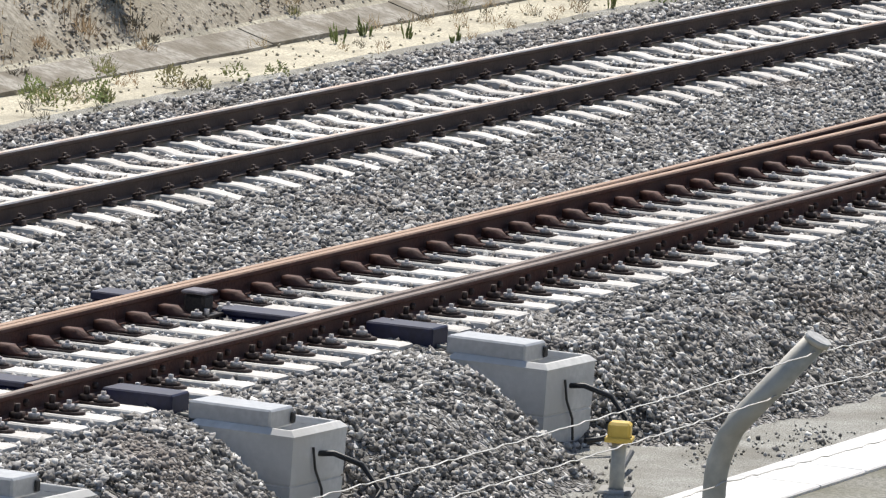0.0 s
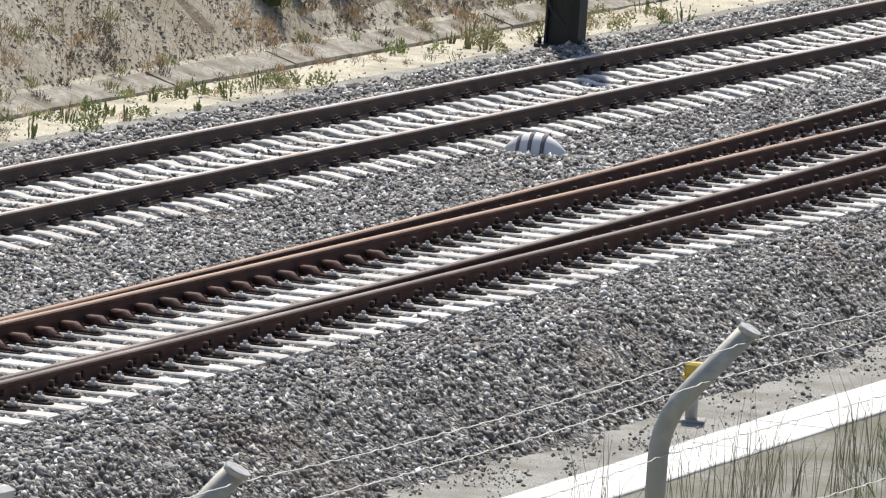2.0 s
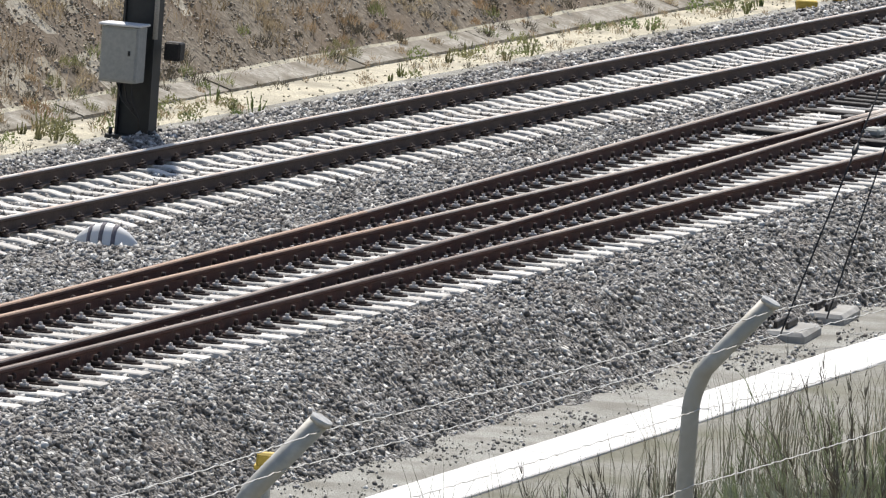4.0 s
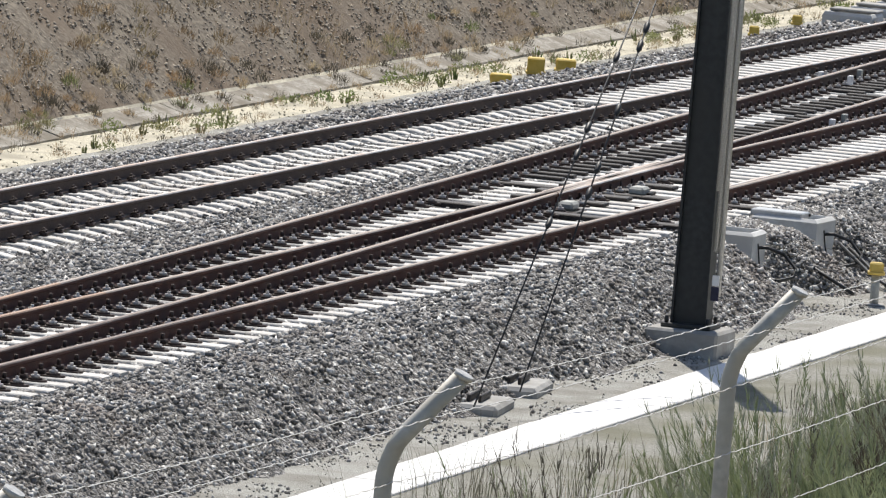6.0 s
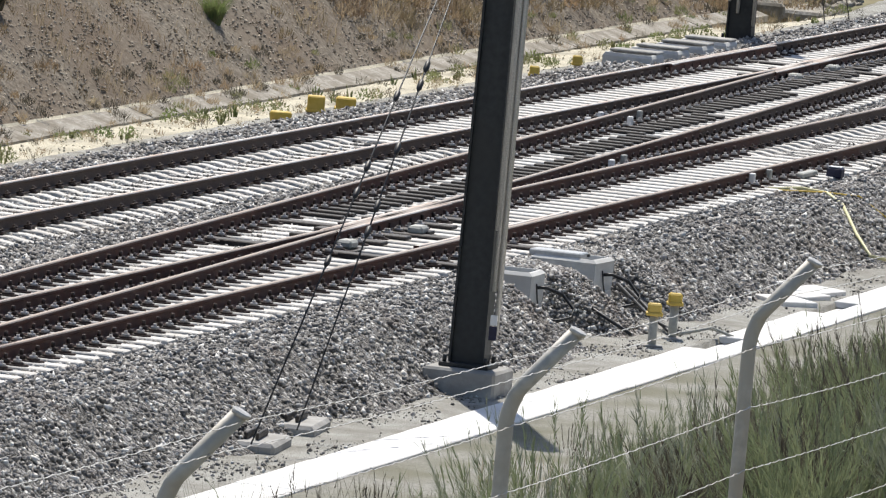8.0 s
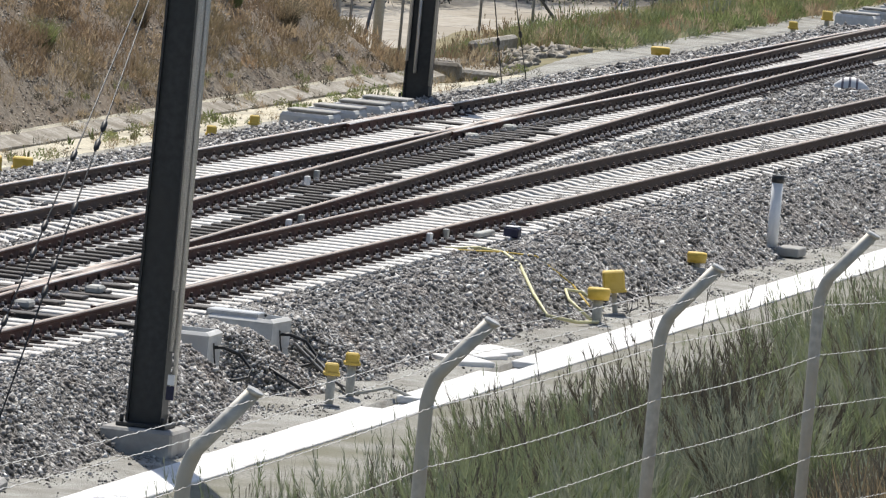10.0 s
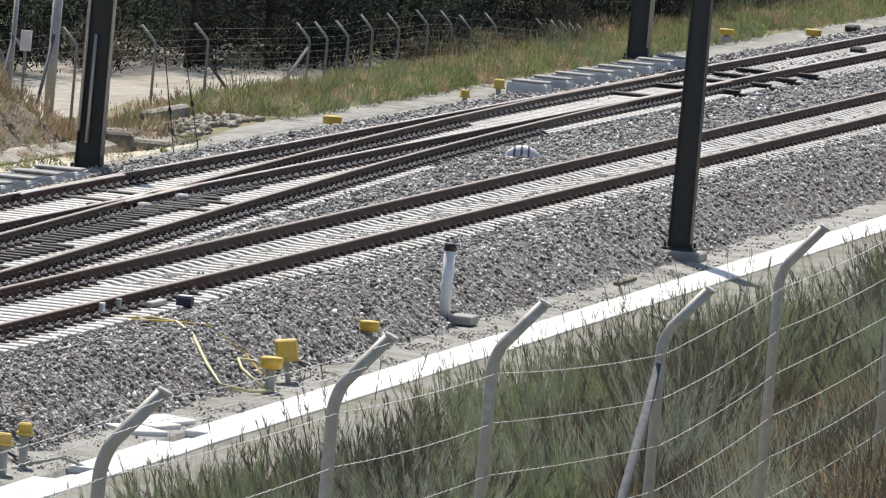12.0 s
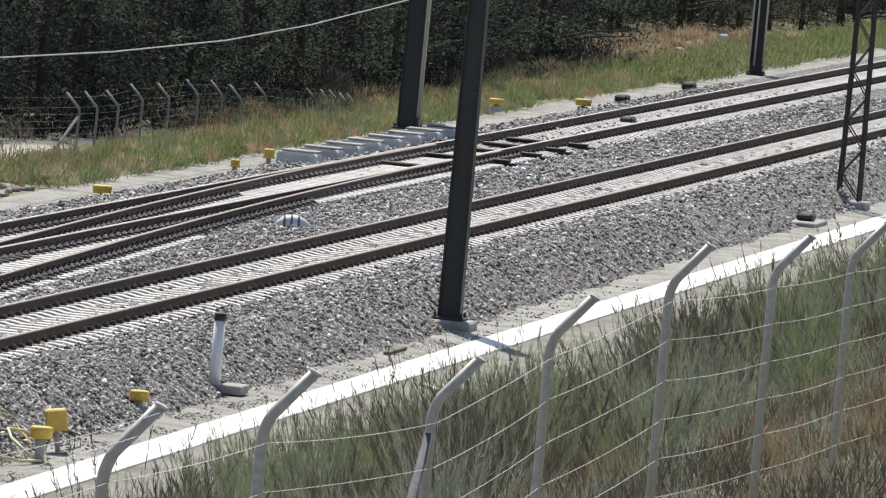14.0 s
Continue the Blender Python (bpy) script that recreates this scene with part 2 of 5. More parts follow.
def template(bm):
    """Vertices, triangles and material indices of a bmesh, to be laid out many times."""
    bmesh.ops.triangulate(bm, faces=bm.faces[:])
    bm.verts.index_update()
    v = np.array([p.co[:] for p in bm.verts])
    t = np.array([[q.index for q in f.verts] for f in bm.faces])
    i = np.array([f.material_index for f in bm.faces])
    bm.free()
    return v, t, i


def laid_out(name, tpl, mats, at, turn=None):
    """One mesh of a template repeated at each place, turned by an angle about z."""
    v, t, i = tpl
    at = np.asarray(at, float)
    n = len(at)
    a = np.zeros(n) if turn is None else np.asarray(turn, float)
    c, s = np.cos(a)[:, None], np.sin(a)[:, None]
    x = v[None, :, 0] * c - v[None, :, 1] * s
    y = v[None, :, 0] * s + v[None, :, 1] * c
    z = np.repeat(v[None, :, 2], n, 0)
    p = np.stack([x, y, z], -1) + at[:, None, :]
    tris = t[None] + (np.arange(n) * len(v))[:, None, None]
    return tri_mesh(name, p.reshape(-1, 3), tris.reshape(-1, 3), mats, np.tile(i, n))


def add_box(bm, x0, x1, y0, y1, z0, z1, mat=0, bevel=0.0):
    vs = [bm.verts.new((x, y, z)) for z in (z0, z1) for x, y in ((x0, y0), (x1, y0), (x1, y1), (x0, y1))]
    fs = [bm.faces.new([vs[k] for k in q]) for q in ((3, 2, 1, 0), (4, 5, 6, 7), (0, 1, 5, 4), (1, 2, 6, 5), (2, 3, 7, 6), (3, 0, 4, 7))]
    for f in fs:
        f.material_index = mat
    if bevel:
        edges = list({e for f in fs for e in f.edges})
        out = bmesh.ops.bevel(bm, geom=edges, offset=bevel, segments=1, affect="EDGES", material=-1)
        for f in out["faces"]:
            f.material_index = mat
    return vs


def add_tube(bm, points, radius, sides=8, mat=0, caps=True):
    """A round bar along points; radius may be one number or one for each point."""
    pts = [Vector(p) for p in points]
    rad = radius if isinstance(radius, (list, tuple)) else [radius] * len(pts)
    rings = []
    for k, p in enumerate(pts):
        d = (pts[min(k + 1, len(pts) - 1)] - pts[max(k - 1, 0)]).normalized()
        side = d.cross(Vector((0.31, 0.17, 1.0) if abs(d.z) < 0.9 else (1, 0.1, 0))).normalized()
        up = side.cross(d)
        rings.append([bm.verts.new(p + (side * math.cos(a) + up * math.sin(a)) * rad[k]) for a in (2 * math.pi * j / sides for j in range(sides))])
    for a, b in zip(rings, rings[1:]):
        for j in range(sides):
            f = bm.faces.new((a[j], a[(j + 1) % sides], b[(j + 1) % sides], b[j]))
            f.material_index, f.smooth = mat, sides > 5
    if caps:
        for r in (rings[0][::-1], rings[-1]):
            bm.faces.new(r).material_index = mat


def part(name, bm, mats, parent=None, label="", at=None):
    """Links a bmesh as one mesh object, under a thing or a part where one is given."""
    bmesh.ops.recalc_face_normals(bm, faces=bm.faces[:])
    me = bpy.data.meshes.new(name)
    bm.to_mesh(me)
    bm.free()
    for k in ([mats] if isinstance(mats, str) else mats):
        me.materials.append(M[k])
    ob = new(name, me)
    if at is not None:
        ob.matrix_basis = at
    if parent is not None:
        ob.parent = parent
    if label:
        tagged(ob, label)
    return ob


def thing(name, x, y, z, label, category, group="", turn=0.0, kind=""):
    ob = new(name)
    ob.matrix_basis = pose(x, y, z, 0, 0, turn)
    return tagged(ob, label, category, group, kind)


def box_part(name, dims, mat, parent, label="", bevel=0.01):
    bm = bmesh.new()
    add_box(bm, *dims, bevel=bevel)
    return part(name, bm, mat, parent, label)


def tube_part(name, points, radius, mat, parent, label="", sides=8):
    bm = bmesh.new()
    add_tube(bm, points, radius, sides)
    return part(name, bm, mat, parent, label)


rng = np.random.default_rng(7)

# ---- the plan ----
NEAR, FAR = 30.992, 35.679          # centre lines of the two tracks
HALF = 0.7535                       # from a track's centre to the middle of a rail head
ROAD_X0, ROAD_X1 = 20.0, 520.0      # stretch over which tracks and ballast are built
LOW = -0.92                         # level of the grit beside the ballast


def swing(x):
    """How far the crossover has moved from the near towards the far track."""
    x0, xs, xm, k, gap = 66.0, 117.6, 148.0, 0.000404, FAR - NEAR
    if x > xm:
        return gap - swing(2 * xm - x)
    if x < x0:
        return 0.0
    if x < xs:
        return k * (x - x0) ** 2
    s = k * (xs - x0) ** 2
    return s + (gap / 2 - s) * (x - xs) / (xm - xs)


def smooth(a, b, v):
    t = np.clip((v - a) / (b - a), 0, 1)
    return t * t * (3 - 2 * t)

# ---- ground ----


def ground_height(x, y):
    """Height of the land: near bank, grit bench, sandy strip, far bank and the flat land past its end."""
    n = 0.5 * np.sin(x * 0.37 + y * 0.21) + 0.3 * np.sin(x * 0.83 - y * 0.57) + 0.2 * np.sin(x * 1.9 + y * 1.3)
    near = np.interp(y, [-400, -6, 4, 7, 9, 23.4, 25.0, 26.27, 26.30, 26.90, 26.93, 40.0], [8.2, 8.2, 7.4, 5.6, 5.0, -0.80, LOW, LOW, LOW - 0.35, LOW - 0.35, LOW, LOW])
    near = near + 0.16 * n * smooth(24.5, 21, y)
    bank = np.interp(y, [41.45, 41.58, 41.85, 42.0, 46, 52, 70, 900], [-0.89, -0.94, -0.86, -0.72, 2.7, 8.0, 9.0, 10.0])
    flat = np.interp(y, [41.4, 43, 47, 60, 200, 900], [-0.85, -1.0, -1.15, -1.3, -1.0, 2.0])
    past = smooth(191.0, 206.0, x + (y - 42) * 0.5)
    far = bank * (1 - past) + flat * past + 0.12 * n * smooth(42.3, 44.5, y)
    far = far - 0.9 * np.exp(-((x - 199.5) / 4.5) ** 2) * smooth(40.6, 42.5, y) * smooth(60, 47, y)
    return np.where(y < 40, near, far)


def build_ground():
    xs = np.concatenate([[-1500, -600, -200, -60], np.arange(0, 60, 4), np.arange(60, 84, 1.0), np.arange(84, 206, 0.4), np.arange(206, 270, 1.0), np.arange(270, 420, 3.0), [450, 520, 700, 1000, 1600, 2600]])
    ys = np.concatenate([[-1500, -500, -120, -40, -15, -6], np.arange(-2, 24, 1.0), [24, 24.5, 25, 25.6, 26.27, 26.30, 26.90, 26.93, 27, 29, 31, 33, 36, 38.5, 39, 40], np.arange(40.5, 48.5, 0.25), np.arange(48.5, 56, 0.5), [58, 61, 65, 70, 80, 100, 150, 300, 800, 2000]])
    gx, gy = np.meshgrid(xs, ys, indexing="ij")
    gz = ground_height(gx, gy) + rng.normal(0, 0.012, gx.shape) * (0.35 * (gy > 40) + 1.0 * (gy < 24) + 2.0 * ((gy > 42.1) & (gx < 206)))
    nx, ny = gx.shape
    v = np.stack([gx, gy, gz], -1).reshape(-1, 3)
    i = (np.arange(nx - 1)[:, None] * ny + np.arange(ny - 1)[None]).ravel()
    f = np.stack([i, i + ny, i + ny + 1, i + 1], -1)
    cx, cy = v[f].mean(1)[:, 0], v[f].mean(1)[:, 1]
    past = cx + (cy - 42) * 0.5 > 199
    kind = np.where(cy < 21.5, 3, np.where(cy < 40.35, 0, np.where(cy < 41.95, 1, 2)))
    kind = np.where((kind == 0) & (cy < 26.28), 7, kind)
    kind = np.where((kind == 2) & (cx + 6 * np.sin(cy * 2.1) + rng.normal(0, 5, len(cx)) < 128), 6, kind)
    kind = np.where((cy > 41.35) & past, 4, kind)
    kind = np.where((cy > 41.35) & (cy < 42.6) & past, 4, kind)
    kind = np.where((cy > 39) & (cy < 41.35) & (cx > 199), 0, kind)
    kind = np.where((cy > 45.2) & (cy < 51.5) & past & (cx < 248), 5, kind)
    ob = new("ground", raw_mesh("ground", v, f, ["path", "soil", "bank", "near_bank", "meadow", "road", "bank_pale", "near_grit"], kind, True))
    tagged(ob, "dry earth, grit and weedy banks beside the railway", "ground", kind="structure")


build_ground()

# ---- ballast ----
SECTION = [(27.5, LOW - 0.06), (27.75, LOW - 0.02), (28.05, -0.74), (28.75, -0.27), (29.2, -0.23), (29.7, -0.225), (NEAR, -0.222), (32.4, -0.225), (33.3, -0.22), (34.3, -0.235), (FAR, -0.238), (37.0, -0.235), (37.5, -0.23), (37.95, -0.26), (38.9, LOW - 0.05)]


PITS = (64.3, 68.73, 73.53, 123.75, 126.95)


def ballast_top(x, y):
    """Height of the ballast, its near slope slightly uneven along the line."""
    wob = (0.07 * np.sin(x * 0.9) + 0.05 * np.sin(x * 2.3 + 1) + 0.03 * np.sin(x * 5.1)) * smooth(29.2, 28.2, y)
    for px in PITS:
        wob = wob - 0.66 * np.exp(-((x - px + 0.15) / 0.85) ** 4) * smooth(29.85, 29.35, y)
    return np.interp(y + wob, [p[0] for p in SECTION], [p[1] for p in SECTION])


def build_ballast():
    xs = np.concatenate([np.arange(ROAD_X0, 60, 2.0), np.arange(60, 140, 0.25), np.arange(140, 260, 0.5), np.arange(260, ROAD_X1 + 1, 4.0)])
    yy = np.unique(np.concatenate([[p[0] for p in SECTION], np.arange(27.9, 38.9, 0.18)]))
    gx, gy = np.meshgrid(xs, yy, indexing="ij")
    gz = ballast_top(gx, gy) + rng.normal(0, 0.012, gx.shape)
    nx, ny = gx.shape
    v = np.stack([gx, gy, gz], -1).reshape(-1, 3)
    i = (np.arange(nx - 1)[:, None] * ny + np.arange(ny - 1)[None]).ravel()
    f = np.stack([i, i + ny, i + ny + 1, i + 1], -1)
    ob = new("ballast_bed", raw_mesh("ballast_bed", v, f, ["ballast"], None, True))
    tagged(ob, "bed of grey crushed stone under both tracks", "ballast", kind="structure")


build_ballast()


def stone_shapes():
    """A sharp stone of eight triangles: two triangles set crosswise above one another."""
    v = np.array([(1.35 * math.cos(a), 1.35 * math.sin(a), z) for z, turn in ((-0.75, 0.0), (0.75, math.pi / 3)) for a in (turn, turn + 2.094, turn + 4.189)])
    t = np.array([(2, 1, 0), (3, 4, 5), (0, 1, 3), (1, 4, 3), (1, 2, 4), (2, 5, 4), (2, 0, 5), (0, 3, 5)])
    return v, t


def scatter_stones(name, label, x0, x1, y0, y1, per_m2, size, avoid=True, base=None, seed=1, mat="stone", clumped=False):
    r = np.random.default_rng(seed)
    n = int((x1 - x0) * (y1 - y0) * per_m2)
    x, y = r.uniform(x0, x1, n), r.uniform(y0, y1, n)
    if avoid:
        sw = np.array([swing(a) for a in x])
        keep = np.ones(n, bool)
        for c in (NEAR, FAR, NEAR + sw):
            ph = np.abs(((x - 60.0) % 0.6) - 0.3) < 0.15
            keep &= ~((np.abs(y - c) < 1.34) & ph)
            for s in (-HALF, HALF):
                keep &= np.abs(y - c - s) > 0.10
        for px in PITS:
            keep &= ~((np.abs(x - px) < 0.44) & (np.abs(y - 29.1) < 0.62))
        for px, py in ((102.6, 34.0), (194.1, 33.3)):
            keep &= ~((np.abs(x - px) < 0.25) & (np.abs(y - py) < 0.5))
        keep &= ~((x > 133.4) & (x < 166.4) & (np.abs(y - NEAR - sw) < 0.46))
        keep &= ~((x > 112) & (np.abs(y - NEAR) < 0.64) & (r.uniform(0, 1, n) < 0.97))
        x, y = x[keep], y[keep]
    if clumped:
        keep = np.sin(x * 1.7) + np.sin(x * 0.63 + y * 5.0) + np.sin(y * 9.0 - x * 2.9) > r.uniform(-1.0, 1.8, n)
        x, y = x[keep], y[keep]
    n = len(x)
    z = (ballast_top(x, y) if base is None else base(x, y)) + 0.008
    v, t = stone_shapes()
    s = size * r.uniform(0.55, 1.25, (n, 1, 1)) * r.uniform(0.55, 1.1, (n, 1, 3))
    p = v[None] * (1 + r.uniform(-0.55, 0.30, (n, 6, 3))) * s * 0.5
    q = r.normal(size=(n, 4))
    q /= np.linalg.norm(q, axis=1, keepdims=True)
    w, a, b, c = q.T
    rot = np.stack([1 - 2 * (b * b + c * c), 2 * (a * b - c * w), 2 * (a * c + b * w), 2 * (a * b + c * w), 1 - 2 * (a * a + c * c), 2 * (b * c - a * w), 2 * (a * c - b * w), 2 * (b * c + a * w), 1 - 2 * (a * a + b * b)], -1).reshape(n, 3, 3)
    p = np.einsum("nij,nkj->nki", rot, p) + np.stack([x, y, z], -1)[:, None]
    tris = t[None] + (np.arange(n) * 6)[:, None, None]
    ob = new(name, tri_mesh(name, p.reshape(-1, 3), tris.reshape(-1, 3), [mat]))
    return tagged(ob, label, "ballast", kind="stuff")


# ---- tracks ----
RAIL = [(-0.075, -0.172), (0.075, -0.172), (0.075, -0.161), (0.012, -0.146), (0.009, -0.055), (0.030, -0.044), (0.036, -0.036), (0.036, -0.012), (0.026, 0.0), (-0.026, 0.0), (-0.036, -0.012), (-0.036, -0.036), (-0.030, -0.044), (-0.009, -0.055), (-0.012, -0.146), (-0.075, -0.161)]


def rail_mesh(name, line, side, top, beyond=None):
    """A rail of true section along a line of (x, y)."""
    v, f, mi = [], [], []
    n = len(RAIL)
    for x, y in line:
        v += [(x, y + a, b) for a, b in RAIL]
    for k in range(len(line) - 1):
        for j in range(n):
            a, b = k * n + j, k * n + (j + 1) % n
            f.append((a, a + n, b + n, b))
            mi.append((2 if beyond and line[k][0] >= 106 else 1) if j in (7, 8, 9) else (3 if beyond and line[k][0] >= 150 else 0))
    f += [tuple(range(n)), tuple(range(len(v) - 1, len(v) - n - 1, -1))]
    mi += [0, 0]
    return raw_mesh(name, v, f, [side, top, beyond or top, "rail_side_far"], mi)


STEEL_NEAR = (63.7, 68.5, 73.43, 123.6, 127.4)      # where steel bearers take a sleeper's place
STEEL_FAR = (167.5, 170.0, 221.5, 227.4, 232.0, 235.7, 239.2)


def steel_here(x, places):
    return any(abs(x - p) < 0.31 for p in places)


def sleeper_mesh(length, flat):
    """A concrete sleeper, its top sunk in the middle unless it is a turnout bearer."""
    h, w = length / 2, 0.128 if flat else 0.098
    if flat:
        stations = [(-h, -0.190), (-h + 0.03, -0.180), (h - 0.03, -0.180), (h, -0.190)]
    else:
        stations = [(-h, -0.235), (-h + 0.05, -0.222), (-1.02, -0.186), (-0.50, -0.180), (-0.34, -0.215), (0.34, -0.215), (0.50, -0.180), (1.02, -0.186), (h - 0.05, -0.222), (h, -0.235)]
    v, f = [], []
    for y, z in stations:
        v += [(-w - 0.05, y, -0.40), (-w - 0.015, y, z - 0.012), (-w, y, z), (w, y, z), (w + 0.015, y, z - 0.012), (w + 0.05, y, -0.40)]
    for k in range(len(stations) - 1):
        for j in range(5):
            a = k * 6 + j
            f.append((a, a + 6, a + 7, a + 1))
    f += [tuple(range(6)), tuple(range(len(v) - 1, len(v) - 7, -1))]
    return raw_mesh("sleeper", v, f, ["sleeper"])


def clip_template(kind):
    """The fastening of one rail on one sleeper, on one side of its foot: a spring clip, a bolted plate or a long slide chair."""
    bm = bmesh.new()
    if kind == "chair":
        add_box(bm, -0.10, 0.10, -0.43, -0.05, -0.180, -0.166, 0)
        profile = [(-0.05, -0.168), (-0.30, -0.168), (-0.30, -0.150), (-0.235, -0.145), (-0.175, -0.092), (-0.05, -0.092)]
        ends = [[bm.verts.new((sx, y, z)) for y, z in profile] for sx in (-0.062, 0.062)]
        for k in range(6):
            bm.faces.new((ends[0][k], ends[0][(k + 1) % 6], ends[1][(k + 1) % 6], ends[1][k])).material_index = 2
        bm.faces.new(ends[0][::-1]).material_index = 2
        bm.faces.new(ends[1]).material_index = 2
        add_tube(bm, [(0.0, -0.355, -0.168), (0.0, -0.355, -0.150)], 0.068, 9, 0)
        add_tube(bm, [(0.0, -0.355, -0.150), (0.0, -0.355, -0.120)], 0.046, 6, 1)
        add_tube(bm, [(0.0, -0.355, -0.122), (0.0, -0.355, -0.100)], 0.018, 5, 1)
    elif kind == "plate":
        add_box(bm, -0.085, 0.085, -0.27, -0.06, -0.180, -0.162, 0)
        add_tube(bm, [(0, -0.265, -0.180), (0, -0.265, -0.160)], 0.085, 9, 0)
        add_box(bm, -0.05, 0.05, -0.135, -0.05, -0.164, -0.118, 0)
        add_tube(bm, [(0.0, -0.09, -0.12), (0.0, -0.09, -0.06)], 0.024, 5, 0)
        add_tube(bm, [(0, -0.225, -0.162), (0, -0.225, -0.142)], 0.074, 9, 0)
        add_tube(bm, [(0, -0.225, -0.142), (0, -0.225, -0.112)], 0.046, 6, 1)
        add_tube(bm, [(0, -0.225, -0.112), (0, -0.225, -0.082)], 0.020, 5, 1)
    else:
        add_box(bm, -0.045, 0.045, -0.15, -0.06, -0.182, -0.140, 0)
        add_tube(bm, [(-0.045, -0.07, -0.14), (-0.04, -0.135, -0.118), (0, -0.09, -0.108), (0.04, -0.135, -0.118), (0.045, -0.07, -0.14)], 0.013, 4, 0)
        add_tube(bm, [(0, -0.105, -0.15), (0, -0.105, -0.085)], 0.020, 5, 0)
    return template(bm)


CLIP, PLATE, CHAIR = clip_template("clip"), clip_template("plate"), clip_template("chair")
CLIP_MATS = ["clip_steel", "bolt", "rail_side"]


def fastenings(parent, name, tpl, at):
    """The fastenings on both sides of the rail at each place: the nearest three hundred one by one, the rest joined."""
    both = [(p, a) for p in at for a in (0.0, math.pi)]
    one = laid_out(name, tpl, CLIP_MATS, [(0, 0, 0)])
    for p, a in both[:300]:
        ob = new(name, one)
        ob.location, ob.rotation_euler, ob.parent = p, (0, 0, a), parent
    if len(both) > 300:
        rest = both[300:]
        ob = new(name + "_rest", laid_out(name + "_rest", tpl, CLIP_MATS, [p for p, a in rest], [a for p, a in rest]))
        ob.parent = parent
        tagged(ob, kind="stuff")


def straight(x0, x1, y):
    return [(x0, y), (x1, y)]


def sleeper_rows(parent, mesh, xs, centre, turn=None):
    """Single sleepers under a track; those past the nearest three hundred are joined."""
    single, rest = xs[:300], xs[300:]
    for x in single:
        ob = new("sleeper", mesh)
        ob.location = (x, centre(x), 0)
        ob.parent = parent
    if len(rest):
        bm = bmesh.new()
        bm.from_mesh(mesh)
        me = laid_out("sleepers_beyond", template(bm), ["sleeper"], [(x, centre(x), 0) for x in rest])
        ob = new("sleepers_beyond", me)
        ob.parent = parent
        tagged(ob, kind="stuff")


GRID = np.arange(60.3, 460, 0.6)


def build_far_track():
    tr = thing("railway_track", 0, 0, 0, "straight main track with dark rails on pale concrete sleepers", "railway track")
    for s in (-HALF, HALF):
        new("rail", rail_mesh("rail", straight(ROAD_X0, ROAD_X1, FAR + s), "rail_side_far", "rail_top")).parent = tr
    plain = sleeper_mesh(2.6, False)
    sleeper_rows(tr, plain, [x for x in GRID if x < 143 or x > 232], lambda x: FAR)
    flat = sleeper_mesh(2.7, True)
    for x in GRID:
        if 143 <= x <= 232 and not steel_here(x, STEEL_FAR):
            ob = new("bearer", flat)
            ob.location, ob.parent = (x, FAR, 0), tr
    for plate, name, pick in ((CLIP, "rail_clip", lambda x: x < 143 or x > 232), (PLATE, "rail_plate", lambda x: 143 <= x <= 232)):
        at = [(x, FAR + s, 0) for x in GRID for s in (-HALF, HALF) if pick(x) and x < 330]
        fastenings(tr, name, plate, at)


def build_near_track():
    tr = thing("railway_track", 0, 0, 0, "near main track with brown rusty rails on pale concrete bearers", "railway track")
    for s in (-HALF, HALF):
        new("rail", rail_mesh("rail", [(ROAD_X0, NEAR + s), (106, NEAR + s), (150, NEAR + s), (ROAD_X1, NEAR + s)], "rail_side", "rail_top_dull" if s < 0 else "rail_top_rust", "rail_top_tan")).parent = tr
    plain, flat = sleeper_mesh(2.6, False), sleeper_mesh(2.7, True)
    sleeper_rows(tr, plain, [x for x in GRID if x > 148], lambda x: NEAR)
    for x in GRID:
        if x <= 148 and not steel_here(x, STEEL_NEAR):
            ob = new("bearer", flat)
            ob.location, ob.parent = (x, NEAR, 0), tr
    for plate, name, pick in ((CLIP, "rail_clip", lambda x: x > 148), (PLATE, "rail_plate", lambda x: 91 < x <= 148), (CHAIR, "slide_chair", lambda x: x <= 91)):
        at = [(x, NEAR + s, 0) for x in GRID for s in (-HALF, HALF) if pick(x) and x < 330]
        if name == "slide_chair":
            fastenings(tr, "rail_plate", PLATE, [p for p in at if p[1] < NEAR])
            at = [p for p in at if p[1] > NEAR]
        fastenings(tr, name, plate, at)


